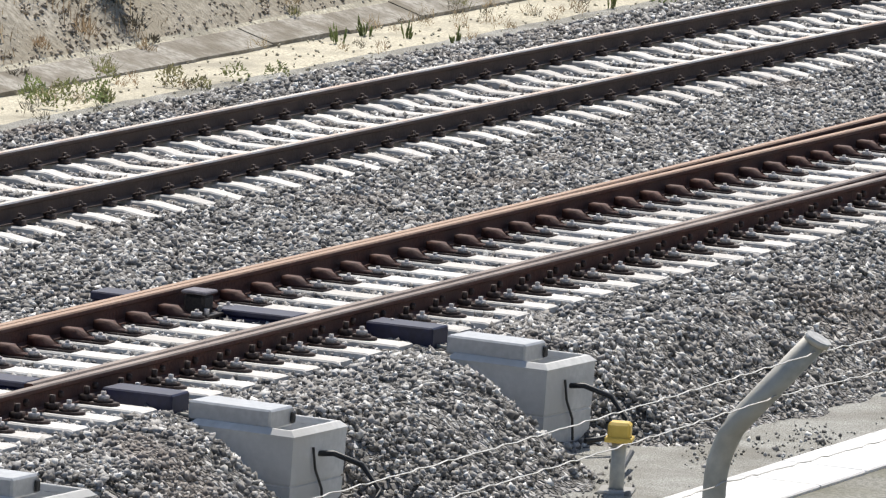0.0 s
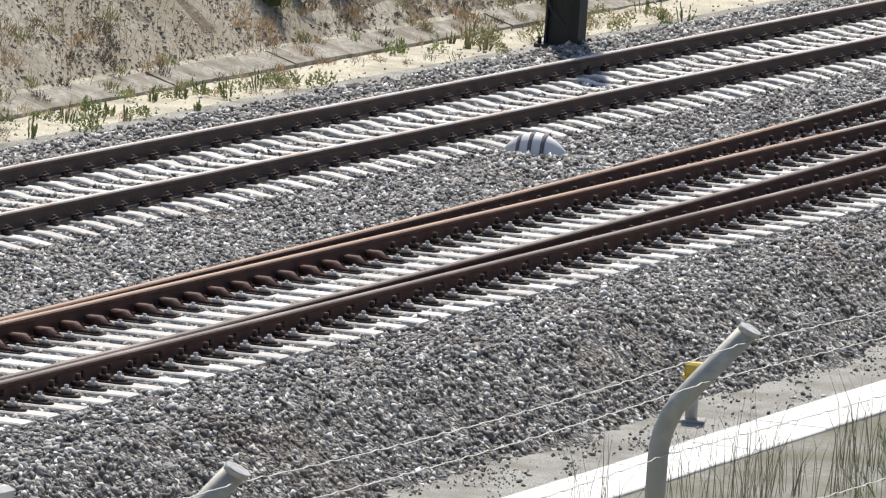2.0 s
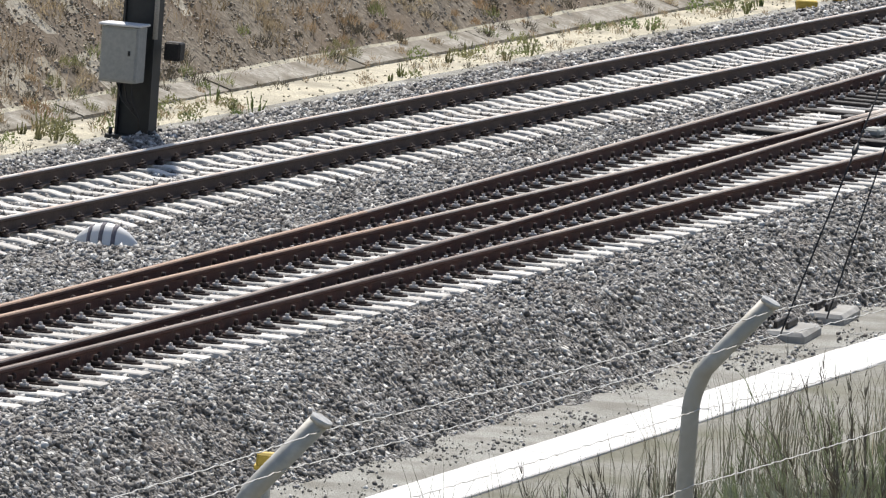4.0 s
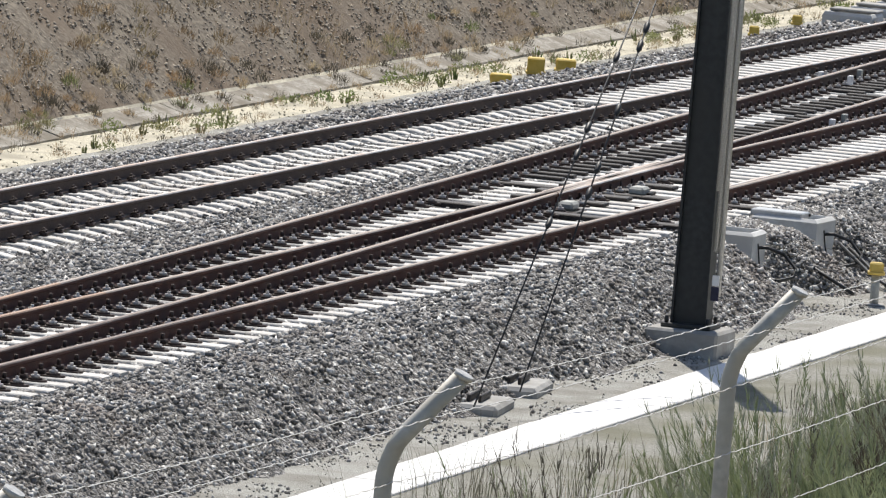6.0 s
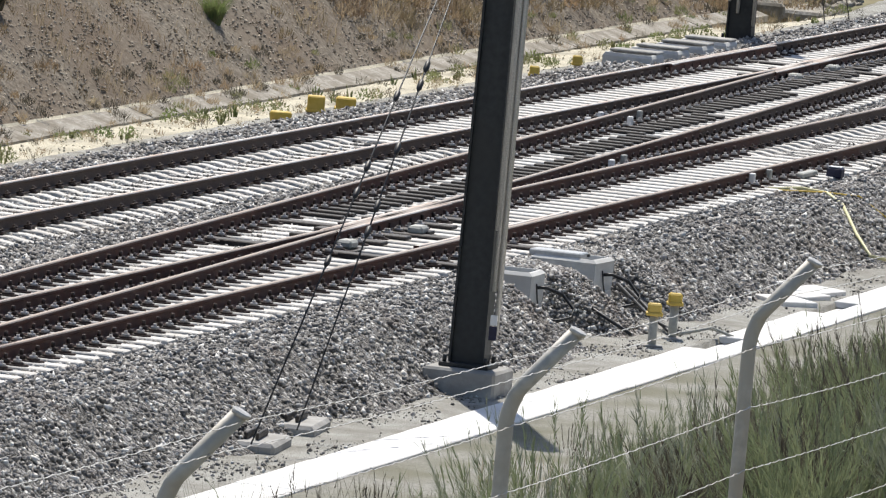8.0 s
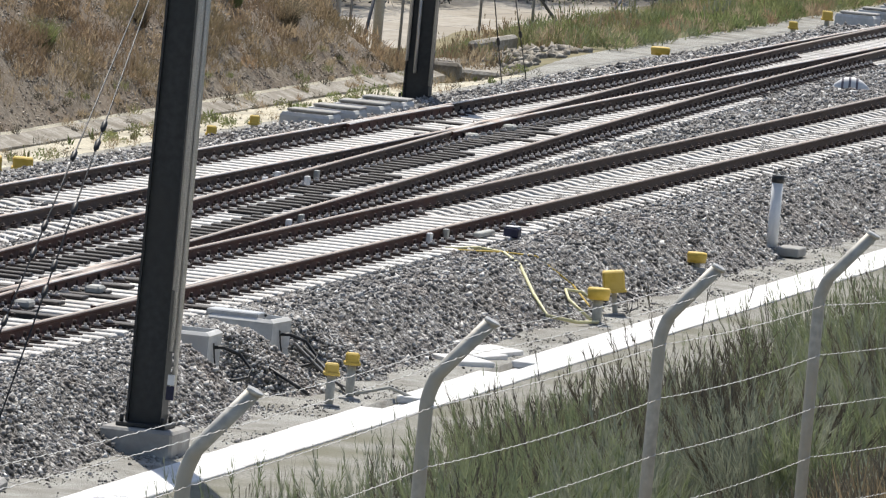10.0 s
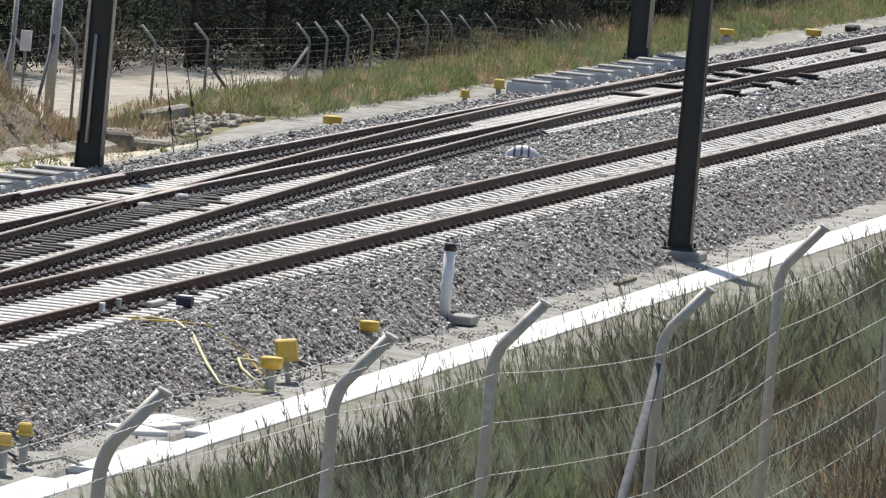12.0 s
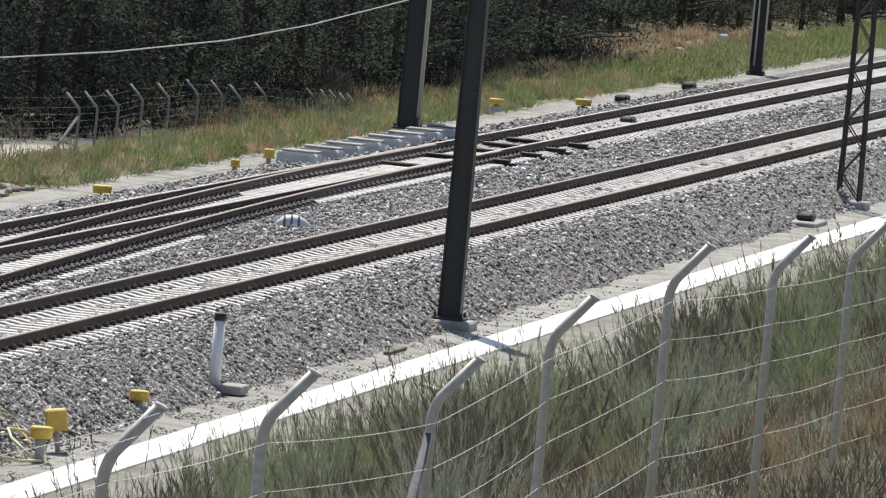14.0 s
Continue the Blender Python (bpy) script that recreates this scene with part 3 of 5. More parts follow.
def build_crossover():
    tr = thing("crossover_track", 0, 0, 0, "rusty crossover rails curving from near to far track", "railway turnout")
    xs = list(np.arange(67.5, 230, 1.5))
    for s, name in ((-HALF, "closure_rail"), (HALF, "closure_rail")):
        line = []
        for x in xs:
            d = swing(x)
            if s < 0 and x < 100:
                d = max(d, 0.10)
            if s > 0 and x < 92:
                d = max(d, 0.072)
            if s > 0 and x > 204:
                d = min(d, FAR - NEAR - 0.10)
            if s < 0 and x > 204:
                d = min(d, FAR - NEAR - 0.072)
            line.append((x, NEAR + d + s))
        new(name, rail_mesh(name, line, "rail_side", "rail_top_dull" if s < 0 else "rail_top_rust", "rail_top_tan")).parent = tr
    flat = sleeper_mesh(2.5, True)
    for x in GRID:
        d = swing(x)
        if 0.75 < d < FAR - NEAR - 0.75 and not steel_here(x, STEEL_NEAR + STEEL_FAR):
            ob = new("bearer", flat)
            ob.location, ob.parent = (x + 0.001, NEAR + d, -0.004), tr
    at = [(x, NEAR + swing(x) + s, 0) for x in GRID for s in (-HALF, HALF) if 0.30 < swing(x) < FAR - NEAR - 0.30]
    fastenings(tr, "rail_plate", PLATE, at)
    # dark coupling plates that join the long bearers, in six steps along the crossover
    bm = bmesh.new()
    add_box(bm, -0.085, 0.085, -0.25, 0.25, -0.182, -0.135, 0, 0.01)
    plate = part("coupling_plate", bm, "fastening", tr)
    first = True
    for x in GRID[(GRID > 128.4) & (GRID < 175.5)]:
        y = 32.80 if x < 144 else 33.28 if x < 149.6 else 33.65 if x < 155.6 else 34.05 if x < 162.5 else 34.42 if x < 169 else 34.75
        ob = plate if first else new("coupling_plate", plate.data)
        ob.location, ob.parent, first = (x, y, 0), tr, False
    # check rails beside the two frogs, wing rails and the frog noses
    xf = [x for x in np.arange(90, 200, 0.1) if abs(swing(x) - 2 * HALF) < 0.01][0]
    for x0, base, sgn in ((xf, NEAR, 1), (2 * 148.0 - xf, FAR, -1)):
        for a, b, off in ((x0 - 4, x0 + 4, -HALF * sgn + 0.085 * sgn),):
            line = [(a, base + off + 0.03 * sgn), (a + 0.8, base + off), (b - 0.8, base + off), (b, base + off + 0.03 * sgn)]
            new("check_rail", rail_mesh("check_rail", line, "rail_side", "rail_top")).parent = tr
        for e in (-0.09, 0.09):
            line = [(x, (base + HALF * sgn) + e + (x - x0) * 0.021) for x in (x0 - 3.2, x0 + 3.2)]
            new("wing_rail", rail_mesh("wing_rail", line, "rail_side", "rail_top")).parent = tr
        for dx in (-2.4, -1.2, 0.0, 1.2, 2.4):
            box_part("frog_plate", (x0 + dx - 0.16, x0 + dx + 0.16, base + HALF * sgn - 0.6, base + HALF * sgn + 0.6, -0.176, -0.13), "fastening", tr)


def build_web_bolts():
    """Bolt heads on the web of the near rail beside the switch blade."""
    tr = [ob for ob in bpy.data.objects if ob.name.startswith("railway_track")][1]
    bm = bmesh.new()
    add_tube(bm, [(0, 0.01, 0), (0, -0.022, 0), (0, -0.034, 0)], [0.030, 0.028, 0.012], 7)
    first = part("web_bolt", bm, "clip_steel", tr)
    first.location = (60.6, NEAR - HALF - 0.012, -0.095)
    for x in GRID[(GRID > 60.9) & (GRID < 92)]:
        ob = new("web_bolt", first.data)
        ob.location, ob.parent = (x + 0.3, NEAR - HALF - 0.012, -0.095), tr


build_far_track()
build_near_track()
build_web_bolts()
build_crossover()

# ---- concrete cable trough with its lids ----


def build_trough():
    tr = thing("cable_trough", 0, 0, 0, "bleached concrete cable trough sunk along the track", "cable trough", kind="structure")
    for y0, y1 in ((26.305, 26.365), (26.835, 26.895)):
        box_part("channel_wall", (ROAD_X0, ROAD_X1, y0, y1, LOW - 0.345, LOW - 0.065), "trough", tr, bevel=0)
    v = bmesh.new()
    add_box(v, -0.496, 0.496, -0.345, 0.345, -0.06, 0.03, 0, 0.012)
    lid = part("lid", v, "trough", tr)
    lid.location = (60.5, 26.60, LOW)
    openings = (125.0, 132.0)
    for k in range(1, 215):
        x = 60.5 + k
        if any(abs(x - o) < 0.75 for o in openings):
            for dx, dy, sx, sy in ((0.0, -0.17, 1.0, 0.5),):
                ob = new("lid", lid.data)
                ob.location, ob.scale, ob.parent = (x + dx, 26.60 + dy, LOW), (sx, sy, 1.0), tr
            continue
        ob = new("lid", lid.data)
        ob.location = (x, 26.60 + rng.normal(0, 0.004), LOW + rng.normal(0, 0.002))
        ob.parent = tr
    far = new("lids_beyond", laid_out("lids_beyond", template(bmesh_of(lid.data)), ["trough"], [(275.5 + k, 26.60, LOW) for k in range(240)]))
    far.parent = tr
    tagged(far, kind="stuff")


def bmesh_of(me):
    bm = bmesh.new()
    bm.from_mesh(me)
    return bm


build_trough()

# ---- overhead line masts ----


def build_mast(x, y, z, label, height=9.0, pipes=((-0.30, 0.35, 8.0), (-0.33, 0.35, 8.0)), wide=0.42, slab=True):
    m = thing("catenary_mast", x, y, z, label, "catenary mast", "masts along the line")
    bm = bmesh.new()
    rings = []
    for zz in (0.0, height * 0.5, height):
        h = wide / 2 * (1 - 0.30 * zz / height)
        w = h - 0.026
        section = [(-0.15, -h), (0.15, -h), (0.15, -w), (0.09, -w), (0.09, w), (0.15, w), (0.15, h), (-0.15, h), (-0.15, w), (-0.09, w), (-0.09, -w), (-0.15, -w)]
        rings.append([bm.verts.new((p, q, zz)) for p, q in section])
    for lower, upper in zip(rings, rings[1:]):
        for k in range(12):
            bm.faces.new((lower[k], lower[(k + 1) % 12], upper[(k + 1) % 12], upper[k]))
    bm.faces.new(rings[-1])
    part("column", bm, "mast", m, "dark painted tapered steel column")
    bm = bmesh.new()
    add_box(bm, -0.27, 0.27, -wide / 2 - 0.08, wide / 2 + 0.08, 0.0, 0.05, 0, 0.008)
    for dx in (-0.2, 0.2):
        for s in (-1, 1):
            add_tube(bm, [(dx, s * (wide / 2 + 0.03), 0.05), (dx, s * (wide / 2 + 0.03), 0.13)], 0.025, 6)
    part("base_plate", bm, "mast", m)
    if slab:
        bm = bmesh.new()
        add_box(bm, -0.46, 0.46, -0.43, 0.43, -0.60, -0.002, 0, 0.03)
        part("foundation", bm, "foundation", m, "grey concrete foundation block")
    for dy, z0, z1 in pipes:
        tube_part("conduit", [(-0.175, dy, z0), (-0.175, dy, (z0 + z1) / 2), (-0.175, dy * 0.9, z1)], 0.030, "wire", m, "pale galvanised conduit", 6)
    return m


MAST_LABEL = "dark painted steel catenary mast on a concrete foundation"
mast_b = build_mast(115.5, 27.58, -0.62, MAST_LABEL, pipes=((-0.27, 0.9, 8.6), (-0.33, 0.4, 8.6), (-0.24, 1.6, 8.6)))
mast_d = build_mast(179.3, 27.85, -0.76, MAST_LABEL, pipes=(), wide=0.40)
mast_a = build_mast(115.8, 38.12, -0.33, "dark steel catenary mast with a grey cabinet on it", pipes=((-0.22, 1.2, 8.6),), wide=0.42, slab=False)
mast_c = build_mast(177.6, 38.1, -0.33, MAST_LABEL, pipes=((0.20, 0.7, 8.6), (0.04, 0.5, 2.4), (-0.25, 0.3, 8.6)), wide=0.46, slab=False)
mast_e = build_mast(242.0, 39.0, -0.28, MAST_LABEL, pipes=((-0.24, 0.3, 8.6), (-0.29, 0.3, 8.6)), wide=0.50, slab=False)
mast_f = build_mast(300.7, 38.4, -0.3, MAST_LABEL, pipes=((-0.2, 0.3, 8.6), (0.2, 0.3, 8.6), (0.05, 0.3, 8.6)), wide=0.36, slab=False)

# ---- near fence ----
FENCE_Y = 7.4
POSTS = [(12.2, 7.36), (16.1, 7.36), (19.93, 7.35), (23.42, 7.34), (27.52, 7.31), (31.56, 7.27), (35.12, 7.28), (39.35, 7.24), (42.85, 7.19), (47.37, 7.02), (50.93, 7.15), (55.17, 7.24), (59.6, 7.12), (63.4, 7.05), (67.4, 7.0), (71.4, 6.96)]


def build_fence_post(name, r=0.025, bend=2.0, arm=(0.2, 0.222), group="near fence posts", mat="galv"):
    p = thing(name, 0, 0, 0, "grey galvanised tube fence post with cranked top", "fence post", group)
    pts = [(0, 0, -0.6), (0, 0, bend - 0.10)]
    for k in range(1, 6):
        a = k / 6
        pts.append((0, -arm[0] * 0.28 * a * a, bend - 0.10 + 0.16 * a))
    pts.append((0, -arm[0], bend + arm[1]))
    bm = bmesh.new()
    add_tube(bm, pts, r, 12)
    part("tube", bm, mat, p)
    bm = bmesh.new()
    add_tube(bm, [Vector(pts[-1]) - Vector((0, 0, 0.004)), Vector(pts[-1]) + Vector((0, -0.006, 0.008))], r * 1.12, 12)
    part("cap", bm, "wire", p, "pale end cap")
    return p


def build_near_fence():
    first = build_fence_post("fence_post")
    x, zb = POSTS[0]
    first.location = (x, FENCE_Y, zb - 2.0)
    for x, zb in POSTS[1:]:
        copy_thing(first, pose(x, FENCE_Y, zb - 2.0))
    brace = thing("fence_brace", 47.45, FENCE_Y, 5.0, "slanting grey tube bracing the strain post", "fence brace")
    tube_part("tube", [(0, 0.0, 1.95), (-1.9, 0.05, 0.2)], 0.022, "old_galv", brace)
    wires = thing("fence_wires", 0, 0, 0, "twisted galvanised wires strung between the fence posts", "fence wire")
    levels = [(-0.10, 0.10), (-0.18, 0.20), (0.0, -0.09), (0.0, -0.30), (0.0, -0.52), (0.0, -0.73), (0.0, -0.94), (0.0, -1.15), (0.0, -1.36)]
    for dy, dz in levels:
        pts = []
        run = POSTS[1:8] if dy else POSTS[1:-1]
        for (xa, za), (xb, zc) in zip(run, run[1:]):
            sag = 0.008 + 0.012 * rng.random()
            n = int((xb - xa) / 0.035)
            for k in range(n):
                u = k / n
                turn = 2.1 * k
                pts.append((xa + (xb - xa) * u, FENCE_Y - 0.028 + dy + 0.0007 * math.cos(turn), za + (zc - za) * u + dz - sag * 4 * u * (1 - u) + 0.0008 * math.sin(turn) + (0.0025 if k % 4 == 0 else 0)))
        bm = bmesh.new()
        add_tube(bm, pts, 0.0018, 3)
        part("wire", bm, "wire", wires)


build_near_fence()


# ---- grass and weeds ----


def blades(name, label, mats, x, y, h, wide, lean, z=None, seed=3, away=None):
    """Single bent blades, each of three triangles, as one object."""
    r = np.random.default_rng(seed)
    n = len(x)
    z = ground_height(x, y) - 0.03 if z is None else z
    a = r.uniform(0, 2 * np.pi, n) if away is None else away + r.normal(0, 0.5, n)
    l = lean * h * r.uniform(0.1, 1.0, n)
    w = wide * r.uniform(0.6, 1.3, n)
    side = np.stack([-np.sin(r.uniform(-0.6, 0.6, n)), np.ones(n) * 0.96, np.zeros(n)], -1) * w[:, None] / 2
    out = np.stack([np.cos(a), np.sin(a), np.zeros(n)], -1) * l[:, None]
    p0 = np.stack([x, y, z], -1)
    up = np.zeros((n, 3))
    up[:, 2] = h
    mid = p0 + out * 0.35 + up * 0.6
    tip = p0 + out + up * r.uniform(0.92, 1.0, (n, 1))
    v = np.stack([p0 - side, p0 + side, mid - side * 0.8, mid + side * 0.8, tip], 1).reshape(-1, 3)
    t = np.array([(0, 1, 3), (0, 3, 2), (2, 3, 4)])[None] + (np.arange(n) * 5)[:, None, None]
    mi = np.repeat(r.integers(0, len(mats), n), 3)
    ob = new(name, tri_mesh(name, v, t.reshape(-1, 3), mats, mi))
    return tagged(ob, label, "grass", kind="stuff")


def tufts(x0, x1, y0, y1, per_m2, each, spread, seed):
    """Places of blades gathered in clumps."""
    r = np.random.default_rng(seed)
    n = int((x1 - x0) * (y1 - y0) * per_m2)
    cx, cy, big = r.uniform(x0, x1, n), r.uniform(y0, y1, n), r.uniform(0.35, 1.3, n)
    k = np.repeat(np.arange(n), each)
    return cx[k] + r.normal(0, spread, len(k)), cy[k] + r.normal(0, spread, len(k)), big[k] * r.uniform(0.65, 1.1, len(k)), r


def patchy(x, y, s, keep, seed=0.0):
    """Leaves out blades in bare patches of the ground."""
    m = np.sin(x * 0.31 + seed) + np.sin(y * 0.83 + x * 0.12 + seed * 2) + np.sin(x * 0.9 - y * 0.6 + seed) * 0.6 > keep
    return x[m], y[m], s[m]


def broom(name, label, x0, x1, y0, y1, per_m2, each, size, mats, where, seed, wide=0.0075, twig=(0.10, 0.28), stray=0.42):
    """Feathery bushes: domes of short thin twigs that point up and out, each bush in one colour."""
    r = np.random.default_rng(seed)
    n = int((x1 - x0) * (y1 - y0) * per_m2)
    cx, cy = r.uniform(x0, x1, n), r.uniform(y0, y1, n)
    m = where(cx, cy)
    cx, cy = cx[m], cy[m]
    n = len(cx)
    h = size * r.uniform(0.55, 1.3, n)
    kind = r.integers(0, len(mats), n)
    k = np.repeat(np.arange(n), each)
    q = len(k)
    a, rho = r.uniform(0, 2 * np.pi, q), np.sqrt(r.uniform(0, 1, q))
    z0 = h[k] * 0.75 * np.sqrt(r.uniform(0, 1, q) * (1 - 0.85 * rho ** 2))
    p = np.stack([cx[k] + 0.55 * h[k] * rho * np.cos(a), cy[k] + 0.55 * h[k] * rho * np.sin(a), ground_height(cx, cy)[k] + z0], -1)
    d = np.stack([0.55 * rho * np.cos(a), 0.55 * rho * np.sin(a), np.ones(q)], -1) + r.normal(0, stray, (q, 3))
    d = d / np.linalg.norm(d, axis=1, keepdims=True) * (h[k] * r.uniform(twig[0], twig[1], q))[:, None]
    side = np.stack([r.uniform(-0.5, 0.5, q), np.ones(q), np.zeros(q)], -1) * (wide * r.uniform(0.6, 1.5, q))[:, None]
    v = np.stack([p - side, p + side, p + d], 1).reshape(-1, 3)
    ob = new(name, tri_mesh(name, v, np.arange(3 * q).reshape(-1, 3), mats, kind[k]))
    return tagged(ob, label, "bushes", kind="stuff")


def plumes(name, label, x0, x1, y0, y1, per_m2, stems, each, size, mats, where, seed, wide=0.003, fan=0.5, loose=0.17):
    """Broom bushes: stems that fan out from one root and bend upright, each clothed with thin twigs along its own line."""
    r = np.random.default_rng(seed)
    n = int((x1 - x0) * (y1 - y0) * per_m2)
    cx, cy = r.uniform(x0, x1, n), r.uniform(y0, y1, n)
    m = where(cx, cy)
    cx, cy = cx[m], cy[m]
    n = len(cx)
    h = size * r.uniform(0.35, 1.25, n)
    hue = (np.sin(cx * 0.33 + cy * 0.9) + np.sin(cy * 0.6 - cx * 0.21 + 1.0) + r.normal(0, 1.3, n)) * 0.2 + 0.5
    kind = np.clip((hue * len(mats)).astype(int), 0, len(mats) - 1)
    s = np.repeat(np.arange(n), stems)
    q = len(s)
    a, rho = r.uniform(0, 2 * np.pi, q), np.sqrt(r.uniform(0, 1, q))
    out = np.stack([np.cos(a), np.sin(a)], -1)
    root = np.stack([cx, cy], -1)[s] + out * (0.20 * h[s] * rho)[:, None]
    base = ground_height(cx, cy)[s] - 0.03
    tall = h[s] * (1 - 0.5 * rho ** 2) * r.uniform(0.5, 1.1, q)
    lean = out * (fan * rho)[:, None] + r.normal(0, 0.07, (q, 2))
    k = np.repeat(np.arange(q), each)
    u = r.uniform(0.05, 1.0, len(k)) ** 0.75
    bend = u * (1.25 - 0.25 * u)
    p = np.concatenate([root[k] + lean[k] * (tall[k] * bend)[:, None], (base[k] + tall[k] * u)[:, None]], 1)
    d = np.concatenate([lean[k] * (1.25 - 0.5 * u)[:, None], np.ones((len(k), 1))], 1) + r.normal(0, loose, (len(k), 3)) * (1.2 - 0.6 * u)[:, None]
    d *= (r.uniform(0.08, 0.17, len(k)) * size ** 0.5 * (1.15 - 0.5 * u))[:, None]
    side = np.stack([r.uniform(-0.5, 0.5, len(k)), np.ones(len(k)), np.zeros(len(k))], -1) * (wide * r.uniform(0.6, 1.5, len(k)))[:, None]
    v = np.stack([p - side, p + side, p + d], 1).reshape(-1, 3)
    ob = new(name, tri_mesh(name, v, np.arange(3 * len(k)).reshape(-1, 3), mats, kind[s][k]))
    return tagged(ob, label, "bushes", kind="stuff")


GREENS = ["broom_brown", "broom_brown", "broom_grey", "broom_green", "broom_grey", "broom_green", "broom_green", "broom_brown"]
plumes("broom_bushes", "feathery grey-green and brownish broom bushes covering the near bank", 60, 140, 9.6, 22.8, 0.36, 70, 33, 1.2, GREENS, lambda x, y: ((y < 18.2) | (x > 97 + (y - 18.2) * 2.2)) & (y < np.interp(x, [114, 132], [22.3, 20.2])) & (np.sin(x * 0.45) + np.sin(y * 0.7 + x * 0.1) > -1.6), 11, 0.0030, 0.85, 0.38)
plumes("low_weeds", "sparse low broom seedlings on the bare strip by the trough", 84, 122, 19.5, 25.2, 0.42, 9, 16, 0.5, ["broom_brown", "broom_green", "broom_brown"], lambda x, y: np.sin(x * 0.7) + np.sin(y * 0.9 + x * 0.2) > -0.4, 12, 0.003, 0.35)
plumes("broom_bushes", "green broom bushes further along the near bank", 140, 250, 13.0, 22.8, 0.36, 44, 18, 1.2, ["broom_green", "broom_grey", "broom_green", "bush", "broom_brown"], lambda x, y: (np.sin(x * 0.35) + np.sin(y * 0.7 + x * 0.1) > -1.4) & (y < 19.9 - (x - 140) * 0.02), 15, 0.0055, 0.85, 0.38)
broom("dry_scrub", "brown dry scrub right behind the near fence", 40, 90, 6.6, 9.6, 3.4, 150, 0.5, ["broom_brown", "broom_grey", "scrub"], lambda x, y: y > 0, 53, 0.004, (0.15, 0.4), 0.3)
x, y, s, r = tufts(58, 142, 9.0, 22.0, 3.6, 12, 0.22, 54)
blades("dry_undergrowth", "low brown dead grass under the broom bushes", ["broom_brown", "twig", "broom_brown", "broom_grey"], x, y, 0.36 * s, 0.007, 0.7, seed=55)
x, y, s, r = tufts(100, 128, 19.5, 22.8, 0.9, 42, 0.11, 25)
x, y, s = patchy(x, y, s, -0.3, 1.0)
blades("rush_grass", "upright dark-tipped rushes beside the cable trough", ["broom_brown", "broom_brown", "broom_green"], x, y, 0.9 * s, 0.006, 0.22, seed=26)
x, y, s, r = tufts(112, 125, 22.0, 24.4, 1.0, 36, 0.12, 62)
x, y, s = patchy(x, y, s, -0.3, 2.5)
blades("rush_grass", "dense dark green rushes at the edge of the trough", ["broom_green", "broom_brown", "grass_green"], x, y, 0.8 * s, 0.006, 0.22, seed=63)
x, y, s, r = tufts(138, 290, 13.0, 19.6, 0.5, 40, 0.26, 13)
x, y, s = patchy(x, y, s, -1.2, 2.0)
blades("rush_grass", "green rushes further along the near bank", ["broom_green", "broom_grey", "grass_weed"], x, y, 0.8 * s, 0.010, 0.35, seed=14)
x, y, s, r = tufts(66, 112, 19.0, 24.8, 0.5, 14, 0.10, 17)
x, y, s = patchy(x, y, s, 0.1, 3.0)
blades("dry_weeds", "sparse dark dry stalks on the bare near bank", ["twig", "twig", "grass_dry", "grass_weed"], x, y, 0.62 * s, 0.006, 0.35, seed=18)
x, y, s, r = tufts(78, 97, 21.5, 25.2, 0.75, 22, 0.14, 27)
blades("dry_weeds", "taller thin weeds and stalks on the near bank", ["twig", "grass_green", "twig"], x, y, 1.05 * s, 0.006, 0.40, seed=28)
x, y, s, r = tufts(85, 205, 42.0, 52.0, 5.0, 14, 0.16, 19)
x, y, s = patchy(x, y, s, -0.2, 4.0)
blades("dry_grass", "short dry straw-coloured grass on the far bank", ["grass_dry", "scrub"], x, y, 0.24 * s, 0.008, 0.8, seed=20)
broom("dry_grass", "dry grass spilling over the ditch lining", 80, 200, 41.62, 42.5, 5.0, 60, 0.20, ["grass_dry", "grass_dry", "broom_brown", "grass_weed"], lambda x, y: np.sin(x * 0.37) + np.sin(x * 1.1 + y) > -0.9, 29, 0.005, (0.3, 0.7))
broom("dry_grass", "sparse straw and dead stalks on the sandy verge", 80, 200, 40.2, 41.6, 3.0, 34, 0.16, ["grass_dry", "grass_dry", "twig"], lambda x, y: np.sin(x * 0.57) + np.sin(x * 1.3 + 2 * y) > -0.4, 56, 0.0035, (0.3, 0.8), 0.7)
broom("verge_weeds", "leafy yellow-green weeds on the sandy verge", 80, 200, 40.25, 41.3, 3.0, 70, 0.24, ["bush", "grass_weed", "grass_weed", "lush"], lambda x, y: np.sin(x * 0.41 + 1) + np.sin(x * 0.93 + y) + 0.5 * np.sin(y * 3.0 + x * 0.2) > 0.15, 21, 0.012, (0.10, 0.26), 0.9)
plumes("verge_weeds", "upright weed stalks on the sandy verge", 80, 200, 40.25, 41.3, 1.0, 7, 14, 0.30, ["bush", "grass_weed", "grass_weed"], lambda x, y: np.sin(x * 0.41 + 1) + np.sin(x * 0.93 + y) > -0.2, 57, 0.008, 0.3)
broom("dry_scrub", "rusty brown dry scrub on the end of the bank", 168, 205, 42.3, 49.5, 4.0, 90, 0.5, ["scrub", "scrub", "scrub", "grass_dry"], lambda x, y: x > 168 + 6 * np.sin(y * 1.3), 51, 0.008, (0.15, 0.4))
broom("dry_scrub", "patchy dry scrub on the far bank", 85, 176, 42.5, 48.0, 1.3, 50, 0.32, ["grass_dry", "scrub", "scrub"], lambda x, y: np.sin(x * 0.31) + np.sin(x * 0.12 + y) > -0.5, 52, 0.007, (0.2, 0.5))
broom("meadow_grass", "soft green and straw grass below the far fence", 198, 300, 41.0, 43.7, 7.0, 90, 0.42, ["lush", "grass_weed", "grass_dry", "broom_green", "lush"], lambda x, y: (np.sin(x * 0.31) + np.sin(y * 0.83 + x * 0.12) > -1.6) & ((x > 210) | (y > 43.2)), 23, 0.009, (0.2, 0.5))
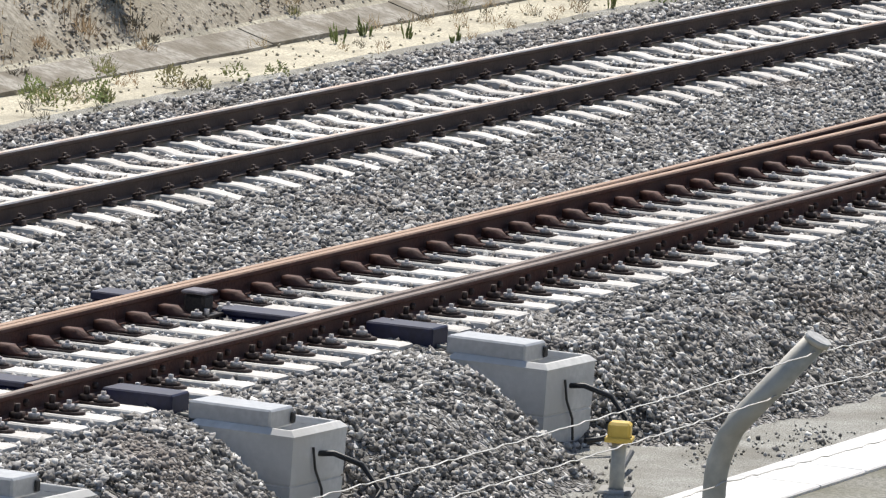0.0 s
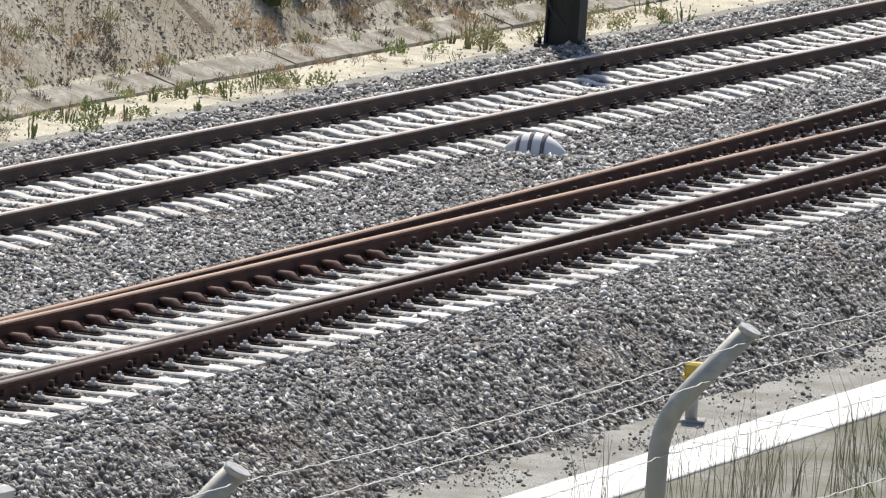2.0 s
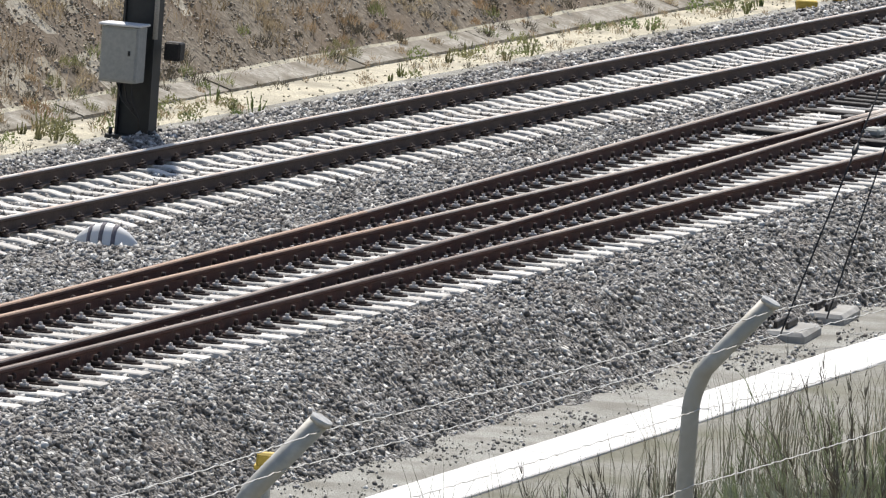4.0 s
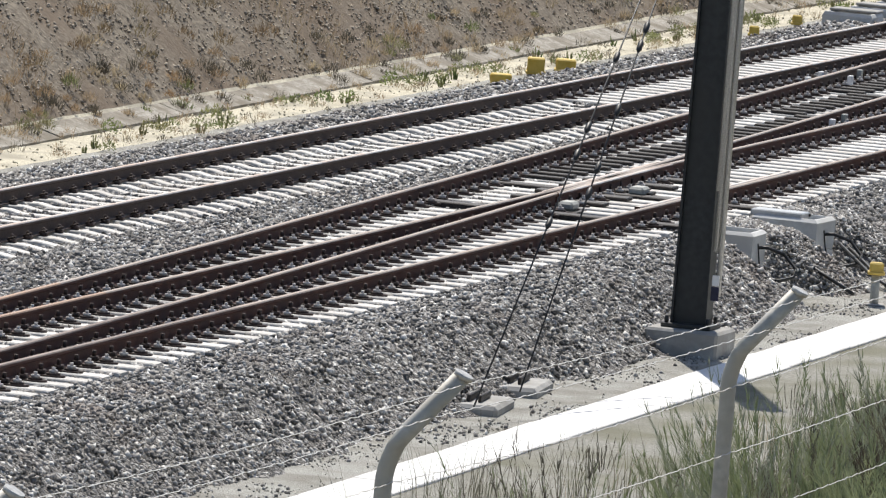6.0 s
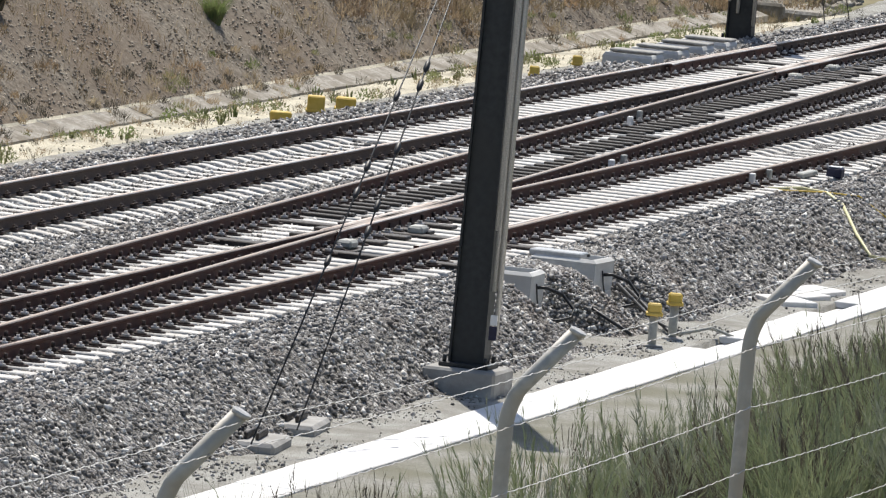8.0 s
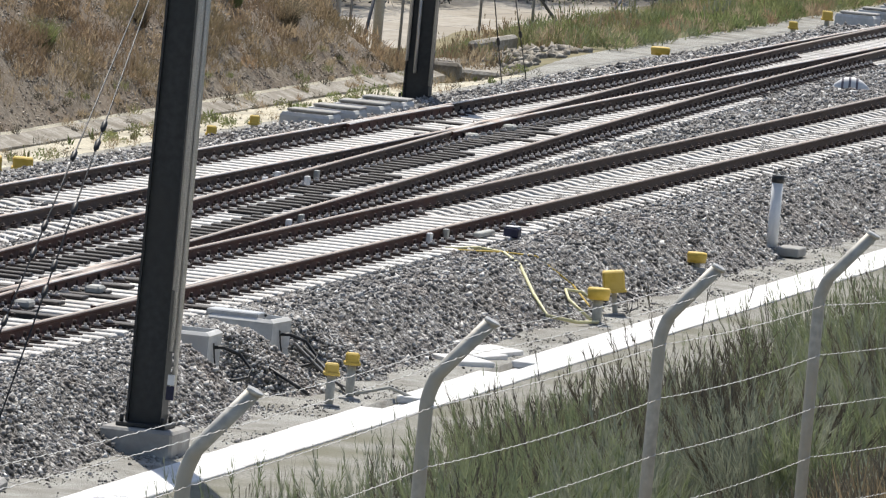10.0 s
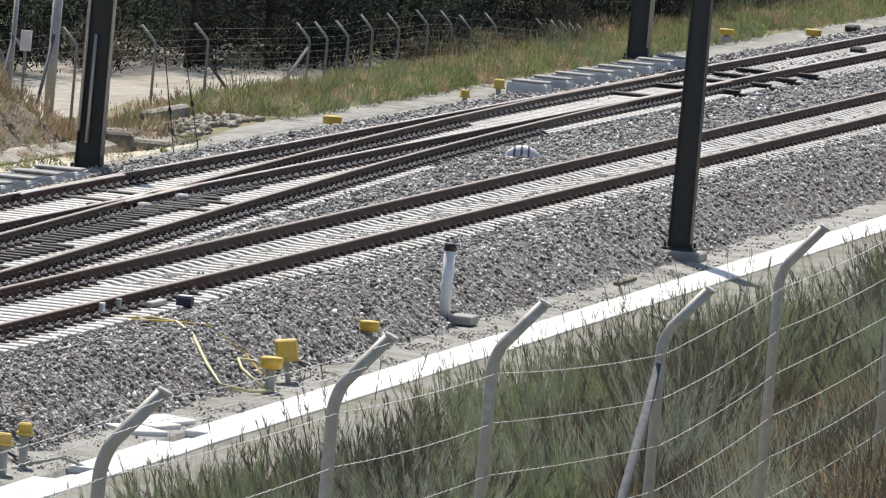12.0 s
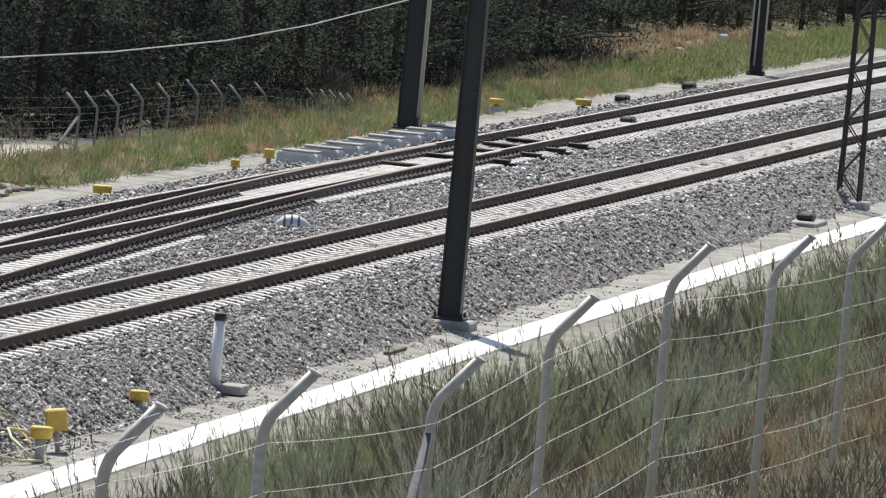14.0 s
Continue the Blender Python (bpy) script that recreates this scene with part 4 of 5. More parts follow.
plumes("meadow_grass", "tall pale weeds along the far fence", 204, 300, 41.6, 44.0, 0.9, 12, 10, 0.8, ["broom_grey", "grass_weed", "grass_dry"], lambda x, y: np.sin(x * 0.7) + np.sin(y * 1.3 + x * 0.2) > -0.5, 58, 0.009, 0.4)
plumes("dry_grass", "tall straw and green weeds before the dirt road", 192, 222, 42.8, 44.4, 1.3, 14, 12, 0.62, ["grass_dry", "broom_grey", "grass_dry", "scrub"], lambda x, y: np.sin(x * 0.9) + np.sin(y * 1.7 + x * 0.3) > -0.9, 61, 0.008, 0.5, 0.3)
broom("dry_grass", "straw-coloured grass by the culvert", 198, 222, 41.4, 43.7, 3.0, 70, 0.4, ["grass_dry", "scrub"], lambda x, y: (np.sin(x * 0.9 + y) > -0.4) & ((x > 210) | (y > 43.0)), 26, 0.010, (0.15, 0.4))
broom("meadow_grass", "lush green grass along the line in the distance", 300, 430, 40.6, 44.2, 3.2, 70, 0.55, ["lush", "bush", "lush", "grass_weed"], lambda x, y: x > 0, 33, 0.018, (0.15, 0.4))
broom("dry_scrub", "brown and green scrub at the foot of the wood behind the fence", 244, 314, 43.6, 45.4, 2.2, 110, 0.7, ["broom_brown", "scrub", "broom_green", "broom_brown"], lambda x, y: y < 45.6 - (x - 244) * 0.012, 39, 0.010, (0.12, 0.35))
broom("dry_meadow", "patch of tall orange-brown dry grass before the wood", 314, 352, 43.4, 48.0, 4.0, 60, 0.5, ["grass_dry", "scrub", "grass_dry"], lambda x, y: x > 0, 37, 0.016, (0.15, 0.4))


# ---- trees ----


def build_tree(x, y, h, seed):
    """A tree of the wood's edge: bent trunk, limbs and layered sprays of small leaves, thick down to the ground."""
    r = np.random.default_rng(seed)
    t = thing("tree", x, y, float(ground_height(np.array(x), np.array(y))) - 0.1, "dark green leafy tree in the wood behind the fence", "tree", "trees of the wood")
    bm = bmesh.new()
    add_tube(bm, [(0, 0, 0), (0.1, 0.05, h * 0.3), (0.0, 0.15, h * 0.6), (0.1, 0.1, h * 0.92)], [h * 0.018, h * 0.015, h * 0.010, 0.02], 7)
    n, per = 84, 88
    a = r.uniform(0, 6.28, n)
    cz = np.where(r.uniform(0, 1, n) < 0.62, r.uniform(0.04, 0.46, n), r.uniform(0.4, 0.98, n))
    reach = h * 0.30 * np.sqrt(np.clip(1.02 - cz, 0.05, 1)) * r.uniform(0.25, 1.0, n)
    c = np.stack([reach * np.cos(a), reach * np.sin(a), cz * h + 0.15], -1)
    for k in range(0, n, 7):
        e, z = c[k], c[k][2] * 0.72
        add_tube(bm, [(0.05, 0.08, z), (e[0] * 0.5, e[1] * 0.5, (z + e[2]) / 2 + 0.1), tuple(e)], [0.05, 0.032, 0.012], 5)
    part("trunk", bm, "bark", t)
    k = np.repeat(np.arange(n), per)
    size = r.uniform(0.55, 1.35, n)[k]
    off = r.normal(0, 1, (n * per, 3)) * np.array([0.46, 0.46, 0.20]) * size[:, None]
    off[:, 2] -= 0.30 * (off[:, 0] ** 2 + off[:, 1] ** 2)
    p = c[k] + off
    d = r.normal(size=(len(p), 3)) * np.array([1, 1, 0.6])
    e = np.cross(d, r.normal(size=(len(p), 3)) * 0.5 + np.array([0, 0, 1]))
    d /= np.linalg.norm(d, axis=1, keepdims=True)
    e /= np.linalg.norm(e, axis=1, keepdims=True)
    s = r.uniform(0.04, 0.095, (len(p), 1))
    v = np.stack([p - d * s, p + e * s * 0.55, p + d * s], 1).reshape(-1, 3)
    # Clumps given the sunlit leaf colour; all others keep the shaded one.
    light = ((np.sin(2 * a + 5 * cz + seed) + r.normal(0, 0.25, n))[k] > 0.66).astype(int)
    ob = new("crown", tri_mesh("crown", v, np.arange(len(v)).reshape(-1, 3), ["leaf", "leaf_sunlit"], light))
    ob.parent = t
    return t


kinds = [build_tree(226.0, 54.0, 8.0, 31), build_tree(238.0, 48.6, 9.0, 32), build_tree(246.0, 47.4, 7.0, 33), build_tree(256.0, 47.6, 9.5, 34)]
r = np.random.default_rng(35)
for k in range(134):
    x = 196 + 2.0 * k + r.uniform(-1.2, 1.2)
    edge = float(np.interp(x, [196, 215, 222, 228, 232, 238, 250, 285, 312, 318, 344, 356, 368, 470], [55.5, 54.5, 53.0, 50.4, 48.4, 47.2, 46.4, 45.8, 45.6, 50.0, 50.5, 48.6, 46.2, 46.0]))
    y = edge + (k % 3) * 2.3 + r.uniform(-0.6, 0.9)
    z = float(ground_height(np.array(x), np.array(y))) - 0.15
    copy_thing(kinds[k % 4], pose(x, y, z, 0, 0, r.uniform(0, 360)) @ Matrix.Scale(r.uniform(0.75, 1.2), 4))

# Bushes at the wood's foot, mostly in the leaf colour that holds the shade.
broom("undergrowth", "dark tangled thicket in shaded leaf colour along the edge of the wood", 214, 316, 44.9, 54.0, 1.3, 150, 1.3, ["leaf", "leaf", "leaf", "broom_brown"], lambda x, y: np.abs(y - np.interp(x, [214, 222, 228, 232, 238, 250, 285, 316], [54.0, 52.2, 49.4, 47.4, 46.3, 45.7, 45.2, 45.0])) < 0.9, 59, 0.022, (0.08, 0.2), 0.9)
# Added filler behind the trees: hides bright ground so the interior stays dark.
broom("undergrowth", "dark leaf mass added inside the wood to close bright gaps", 190, 400, 50.5, 64.0, 0.55, 260, 3.4, ["leaf", "leaf", "leaf_sunlit", "leaf"], lambda x, y: np.abs(y - np.interp(x, [190, 222, 232, 250, 312, 318, 344, 368, 400], [61.5, 60.0, 55.5, 53.0, 52.0, 57.0, 57.0, 53.0, 53.0])) < 1.2, 64, 0.07, (0.06, 0.16), 0.9)

# ---- switch machines in concrete pits ----


def build_pit(x, y, z, turn=0.0, small=False, cable=True, cover=0.125, label="grey precast concrete point machine pit with a metal cover"):
    """An open concrete box set into the ballast slope, its outer end towards -y."""
    p = thing("point_machine_pit", x, y, z, label, "machine pit", "point machine pits", turn)
    w, l = (0.42, 0.42) if not small else (0.38, 0.30)
    bm = bmesh.new()
    ring = lambda grow, z: [bm.verts.new((sx * (w + grow), sy * (l + grow), z)) for sx, sy in ((-1, -1), (1, -1), (1, 1), (-1, 1))]
    rings = [ring(-0.012, -0.95), ring(-0.004, -0.412), ring(-0.014, -0.405), ring(-0.014, -0.395), ring(-0.003, -0.388), ring(0.004, -0.052), ring(-0.07, -0.052), ring(-0.07, -0.34)]
    for lower, upper in zip(rings, rings[1:]):
        for k in range(4):
            bm.faces.new((lower[k], lower[(k + 1) % 4], upper[(k + 1) % 4], upper[k]))
    bm.faces.new(rings[-1])
    bm.faces.new(rings[0][::-1])
    part("body", bm, "concrete", p)
    bm = bmesh.new()
    rings = [ring(0.012, -0.05), ring(0.012, -0.040), ring(-0.030, -0.004), ring(-0.036, 0.0), ring(-0.058, 0.0), ring(-0.064, -0.006), ring(-0.068, -0.05)]
    for lower, upper in zip(rings, rings[1:] + rings[:1]):
        for k in range(4):
            bm.faces.new((lower[k], lower[(k + 1) % 4], upper[(k + 1) % 4], upper[k]))
    part("rim", bm, "concrete", p, "chamfered concrete rim")
    if not small:
        bm = bmesh.new()
        add_box(bm, -w + 0.05, w - 0.42, -0.20, l + 0.05, -0.02, cover, 0, 0.015)
        lid = part("cover", bm, "cover", p, "pale grey sheet metal machine cover")
        box_part("latch", (-0.06, 0.0, -0.222, -0.198, 0.0, cover * 0.7), "cable", lid, "black latch on the cover")
        box_part("machine", (-0.02, w - 0.12, -0.28, 0.30, -0.32, -0.14), "cover", p)
    if cable:
        tube_part("earth_cable", [(-0.12, -l - 0.015, -0.14), (-0.10, -l - 0.03, -0.30), (0.02, -l - 0.03, -0.45), (0.05, -l - 0.03, -0.62)], 0.010, "cable", p, "thin black earth cable", 5)
        tube_part("supply_cable", [(0.0, -l + 0.02, -0.20), (0.05, -l - 0.10, -0.19), (0.12, -l - 0.30, -0.26), (0.10, -l - 0.46, -0.42), (0.0, -l - 0.46, -0.52), (-0.18, -l - 0.36, -0.55), (-0.3, -l - 0.3, -0.56)], 0.022, "cable", p, "looped black supply cable", 8)
    return p


pit = build_pit(73.53, 28.94, -0.24, -4)
copy_thing(pit, pose(68.73, 28.98, -0.24, 0, 0, -4))
copy_thing(pit, pose(64.3, 28.98, -0.24, 0, 0, -4))
build_pit(126.95, 29.10, -0.17, -3, cover=0.06)
build_pit(123.75, 29.08, -0.15, 1, True, label="small grey concrete cable pit beside the mast")


def build_far_block(x, y, z):
    p = thing("cable_pit", x, y, z, "grey concrete cable pit with a pale lid beyond the far rail", "cable pit", "far cable pits")
    bm = bmesh.new()
    ring = lambda g, zz: [bm.verts.new((sx * (0.43 + g), sy * (0.42 + g), zz)) for sx, sy in ((-1, -1), (1, -1), (1, 1), (-1, 1))]
    rings = [ring(0.01, -0.5), ring(0.0, -0.05), ring(-0.03, 0.0), ring(-0.07, 0.0), ring(-0.075, -0.3)]
    for lower, upper in zip(rings, rings[1:]):
        for k in range(4):
            bm.faces.new((lower[k], lower[(k + 1) % 4], upper[(k + 1) % 4], upper[k]))
    bm.faces.new(rings[-1])
    part("body", bm, "concrete", p)
    box_part("lid", (-0.05, 0.50, -0.40, 0.40, 0.003, 0.045), "foundation", p, "flat grey lid", bevel=0.012)
    return p


FAR_PITS = 219.9                    # first of the pits at the far points
back = build_far_block(167.65, 37.72, -0.10)
for x in (169.6, 171.5, 173.3, *(FAR_PITS + 2.75 * k for k in range(8))):
    copy_thing(back, pose(x, 37.72, -0.10 if x < 200 else -0.03, 0, 0, 0))


def build_steel_bearer(x, y0, y1, mat, label, rods=0.0):
    b = thing("steel_bearer", x, 0, (-0.176 if rods else -0.155), label, "steel bearer", "steel bearers of the turnouts")
    bm = bmesh.new()
    add_box(bm, -0.155, 0.155, y0, y1, -0.20, 0.0, 0, 0.012)
    part("casing", bm, mat, b)
    if rods:
        for dx in (-0.05, 0.05):
            tube_part("drive_rod", [(dx, y0 + 0.05, -0.06), (dx, y0 - rods, -0.06)], 0.017, "galv", b, "bright drive rod", 6)
        bm = bmesh.new()
        add_box(bm, -0.16, 0.16, y0 - 0.02, y0 + 0.54, -0.19, 0.085, 0, 0.012)
        part("end_housing", bm, mat, b)
        box_part("middle_lid", (-0.16, 0.16, 30.75, 31.40, 0.003, 0.05), mat, b, bevel=0.01)
        box_part("far_lid", (-0.16, 0.16, 32.14, 32.46, 0.003, 0.07), mat, b, bevel=0.01)
    return b


for x in STEEL_NEAR[:3]:
    build_steel_bearer(x, 29.60, 32.45, "navy", "navy painted hollow steel bearer carrying drive rods", 0.30)
for x in STEEL_NEAR[3:]:
    build_steel_bearer(x, 29.55, 33.2, "fastening", "dark oily hollow steel bearer at the frog", 0.0)
for x in STEEL_FAR[:2]:
    build_steel_bearer(x, 33.2, 37.1, "fastening", "dark oily hollow steel bearer at the frog", 0.0)
for x in STEEL_FAR[2:]:
    b = build_steel_bearer(x, 34.15, 37.2, "fastening", "dark steel bearer at the far points", 0.0)
    box_part("end_housing", (-0.165, 0.165, 34.3, 34.75, 0.002, 0.06), "fastening", b, bevel=0.01)
    box_part("middle_lid", (-0.2, 0.2, 35.1, 36.2, 0.002, 0.05), "fastening", b, bevel=0.01)


def build_detector(x, y):
    d = thing("point_detector", x, y, -0.18, "dark steel point detector clamped beside the rail", "point detector")
    box_part("housing", (-0.10, 0.10, -0.16, 0.02, 0.0, 0.17), "fastening", d, bevel=0.025)
    box_part("lid", (-0.12, 0.12, -0.18, 0.03, 0.172, 0.20), "stripe", d, "worn grey lid", bevel=0.01)
    box_part("foot", (-0.18, 0.18, -0.24, -0.165, 0.0, 0.03), "fastening", d, bevel=0.006)
    for dx in (-0.13, 0.13):
        tube_part("bolt", [(dx, -0.20, 0.03), (dx, -0.20, 0.075)], 0.022, "bolt", d, "bright bolt", 6)


build_detector(73.15, 31.56)


def build_frog_motor(x, y):
    d = thing("frog_device", x, y, -0.17, "small beige-grey machine housing beside the frog", "point machine")
    box_part("housing", (-0.18, 0.18, -0.10, 0.10, 0.0, 0.11), "cabinet", d, bevel=0.03)
    box_part("plinth", (-0.28, 0.28, -0.17, 0.17, -0.02, -0.002), "fastening", d, bevel=0.006)


for x, y in ((127.6, 31.28), (124.3, 31.35), (166.1, 34.66), (169.4, 34.72)):
    build_frog_motor(x, y)


def build_tag(x, y, mat="white", size=(0.07, 0.035, 0.16)):
    d = thing("rail_joint_box", x, y, -0.18, "small white plastic connection box clipped to the rail", "connection box", "rail joint boxes")
    a, b, h = size
    box_part("case", (-a, a, -b, b, 0.0, h), mat, d, bevel=0.01)
    box_part("bracket", (-a * 0.6, a * 0.6, b + 0.001, b + 0.05, 0.02, 0.05), "fastening", d, bevel=0.004)


for x, y, m in ((142.0, 32.12, "white"), (143.2, 32.22, "cabinet"), (151.2, 33.98, "white"), (152.7, 34.18, "cabinet"), (150.0, 34.35, "white"), (151.5, 34.5, "white"), (142.3, 30.16, "white"), (143.4, 30.16, "cabinet")):
    build_tag(x, y, m)
grey = thing("cable_joint", 144.9, 29.93, -0.17, "grey flat cable joint lying by the sleeper ends", "cable joint")
box_part("case", (-0.5, 0.5, -0.06, 0.06, 0.0, 0.07), "cabinet", grey, bevel=0.015)
dark = thing("junction_case", 145.6, 29.66, -0.2, "small navy junction case by the sleeper ends", "junction case")
box_part("case", (-0.12, 0.12, -0.11, 0.11, 0.0, 0.15), "navy", dark, bevel=0.02)
box_part("lid", (-0.10, 0.10, -0.09, 0.09, 0.152, 0.165), "white", dark, bevel=0.004)
hose = thing("signal_hose", 0, 0, 0, "pale yellow hose trailing down the ballast slope", "hose")
tube_part("tube", [(142.0, 29.85, -0.19), (142.5, 29.5, -0.17), (142.7, 29.17, -0.21), (141.6, 28.7, -0.27), (140.3, 28.2, -0.56), (139.6, 27.85, -0.78), (140.0, 27.5, -0.86), (140.7, 27.35, -0.88)], 0.025, "hose", hose, sides=6)
tube_part("tube", [(140.7, 27.45, -0.86), (141.3, 27.9, -0.66), (142.0, 28.1, -0.58), (142.4, 27.95, -0.62), (142.3, 27.6, -0.80)], 0.022, "hose", hose, sides=6)
tube_part("tube", [(141.9, 29.7, -0.19), (142.6, 29.2, -0.20), (143.2, 28.8, -0.25), (143.0, 28.2, -0.58), (142.3, 27.8, -0.80)], 0.014, "yellow", hose, sides=5)


def build_cap_post(x, y, z, tall=0.40, cap=(0.085, 0.085, 0.13), shape="square", lean=0.0, label="yellow-capped grey cable post on a small slab", scale=1.0):
    p = thing("cable_post", x, y, z, label, "cable post", "yellow capped posts", 15)
    p.rotation_euler[0] = radians(lean)
    if tall > 0.05:
        tube_part("tube", [(0, 0, -0.1), (0, 0, tall)], 0.055 * scale, "cabinet", p, sides=12)
    bm = bmesh.new()
    a, b, h = cap
    if shape == "square":
        add_box(bm, -a, a, -b, b, tall, tall + h, 0, 0.02)
        add_box(bm, -a - 0.018, a + 0.018, -b - 0.018, b + 0.018, tall - 0.02, tall + 0.02, 0, 0.008)
    else:
        add_tube(bm, [(0, 0, tall - 0.02), (0, 0, tall + h * 0.75), (0, 0, tall + h)], [a, a * 1.1, a * 0.98], 16)
    part("cap", bm, "yellow", p, "yellow plastic cap")
    bm = bmesh.new()
    add_box(bm, -0.16, 0.16, -0.13, 0.13, -0.10, 0.025, 0, 0.01)
    part("slab", bm, "foundation", p)
    return p


build_cap_post(71.65, 27.38, LOW, 0.40)
build_cap_post(87.6, 27.40, LOW, 0.40)
build_cap_post(123.9, 27.32, LOW, 0.40)
build_cap_post(125.2, 27.36, LOW, 0.44)
build_cap_post(140.85, 27.40, LOW, 0.36, (0.15, 0.15, 0.14), "round", label="thick grey post with wide yellow cap beside the trough", scale=1.3)
build_cap_post(142.8, 27.52, LOW, 0.34, (0.15, 0.15, 0.28), "square", -8, "tilted yellow box on a post with hanging cables", 0.7)
build_cap_post(151.5, 28.05, -0.80, 0.12, (0.14, 0.14, 0.13), "round", label="low yellow cap at the foot of the ballast")
for x, y, tall, cap, kind in ((147.4, 38.35, 0.02, (0.15, 0.15, 0.13), "round"), (149.6, 38.4, 0.06, (0.15, 0.13, 0.22), "square"), (151.2, 38.35, 0.02, (0.17, 0.15, 0.17), "square"), (166.1, 38.3, 0.10, (0.08, 0.08, 0.14), "square"), (163.1, 38.3, 0.05, (0.08, 0.08, 0.14), "square"),
                              (200.85, 38.3, 0.08, (0.18, 0.16, 0.14), "round"), (215.4, 38.3, 0.14, (0.09, 0.09, 0.14), "square"), (220.3, 38.45, 0.16, (0.11, 0.11, 0.18), "square"), (267.0, 38.5, 0.08, (0.2, 0.18, 0.15), "round"), (262.0, 40.0, 0.1, (0.18, 0.16, 0.12), "round")):
    build_cap_post(x, y, -0.38, tall, cap, kind, label="yellow cable cap beyond the far rail")
loop = thing("hanging_cables", 143.2, 27.55, LOW, "black cables looping below the tilted yellow box", "cable")
tube_part("strand", [(0, -0.02, 0.33), (0.1, -0.16, 0.22), (0.0, -0.18, 0.06), (-0.3, -0.05, 0.03)], 0.013, "cable", loop, sides=5)
tube_part("strand", [(0, 0.04, 0.33), (0.1, -0.22, 0.25), (0.1, -0.25, 0.10), (-0.2, -0.15, 0.03)], 0.011, "cable", loop, sides=5)
for k, line in enumerate([[(72.9, 27.75, -0.80), (72.3, 27.6, -0.86), (71.7, 27.45, -0.70)], [(128.0, 28.8, -0.45), (127.2, 28.2, -0.70), (126.2, 27.7, -0.86), (125.3, 27.4, -0.86)], [(127.4, 28.6, -0.50), (126.4, 27.9, -0.80), (125.4, 27.3, -0.88)], [(125.2, 29.0, -0.50), (124.8, 28.3, -0.62), (124.4, 27.7, -0.85)], [(125.3, 27.3, -0.86), (125.8, 27.0, -0.78), (126.2, 26.8, -0.90), (126.3, 26.5, -1.05)]]):
    cb = thing("ground_cable", 0, 0, 0, "dark cable lying down the ballast slope", "cable", "cables on the ballast")
    tube_part("strand", line, 0.022, "cable" if k < 4 else "cabinet", cb, sides=6)


def build_fouling_marker(x, y, z, turn):
    """A low boat-shaped block with dark bands across it."""
    m = thing("fouling_marker", x, y, z, "white concrete marker with dark bands on the ballast", "track marker", "striped markers", turn)
    n, sides = 14, 7

    def ring(u, grow):
        w = max(0.02, math.sin(math.pi * min(max(u, 0.0), 1.0)) ** 0.7)
        return [(-0.36 + 0.72 * u, (0.15 * w + grow) * math.cos(a), (0.22 * w + grow) * math.sin(a)) for a in (math.pi * j / (sides - 1) for j in range(sides))]

    def loft(us, grow):
        bm = bmesh.new()
        rings = [[bm.verts.new(p) for p in ring(u, grow)] for u in us]
        for a, b in zip(rings, rings[1:]):
            for j in range(sides - 1):
                bm.faces.new((a[j], b[j], b[j + 1], a[j + 1])).smooth = True
        bm.faces.new(rings[0])
        bm.faces.new(rings[-1][::-1])
        return bm

    hull = part("body", loft([k / n for k in range(n + 1)], 0.0), "white", m)
    for u in (0.24, 0.43, 0.62):
        part("band", loft([u, u + 0.03, u + 0.06], 0.004), "stripe", hull, "dark grey painted band")


build_fouling_marker(102.6, 34.0, -0.235, -90)
build_fouling_marker(194.1, 33.3, -0.22, -80)


def build_white_post(x, y, z):
    p = thing("marker_post", x, y, z, "white round marker post with black top beside ballast", "marker post")
    tube_part("tube", [(0, 0, -0.3), (0, 0, 0.98)], 0.088, "white", p, sides=18)
    tube_part("collar", [(0, 0, 0.982), (0, 0, 1.10)], 0.094, "cable", p, "black cap band", sides=18)
    box_part("slab", (-0.30, 0.36, -0.48, -0.12, -0.12, 0.02), "foundation", p, "grey concrete slab at its foot", bevel=0.015)


build_white_post(157.7, 28.05, -0.78)
for x, y, turn, lift in ((134.2, 28.0, 20, 0.10), (134.0, 27.42, -12, 0.04), (132.2, 27.42, 35, 0.03), (133.4, 27.6, 60, 0.02)):
    s = thing("loose_lid", x, y, LOW + lift, "loose concrete trough lid lifted onto the grit", "trough lid", "lifted lids", turn)
    bm = bmesh.new()
    add_box(bm, -0.47, 0.47, -0.25, 0.25, -0.05, 0.035, 0, 0.012)
    part("lid", bm, "trough", s)
    s.rotation_euler[0] = radians(random.uniform(-6, 6))
bit = thing("timber_piece", 171.5, 27.5, LOW + 0.03, "weathered plank lying on the grit", "plank")
box_part("plank", (-0.9, 0.9, -0.05, 0.05, -0.03, 0.03), "twig", bit, bevel=0.008)
bit = thing("timber_piece", 163.5, 25.6, LOW + 0.03, "pale plank lying beside the trough", "plank", turn=20)
box_part("plank", (-0.7, 0.7, -0.06, 0.06, -0.03, 0.03), "foundation", bit, bevel=0.008)

# ---- guy anchors and wires of the masts ----


def build_anchor(x, y):
    a = thing("guy_anchor", x, y, LOW, "concrete guy anchor pad with dark steel brackets", "guy anchor", "guy anchors", 6)
    bm = bmesh.new()
    add_box(bm, -0.62, 0.62, -0.30, 0.30, -0.1, 0.11, 0, 0.04)
    part("pad", bm, "foundation", a)
    for dy in (-0.06, 0.06):
        box_part("bracket", (-0.34, 0.34, dy - 0.018, dy + 0.018, 0.112, 0.19), "fastening", a, bevel=0.01)
    for dx in (-0.3, -0.1, 0.1, 0.3):
        tube_part("bolt", [(dx, 0.17, 0.11), (dx, 0.17, 0.21)], 0.02, "fastening", a, sides=6)


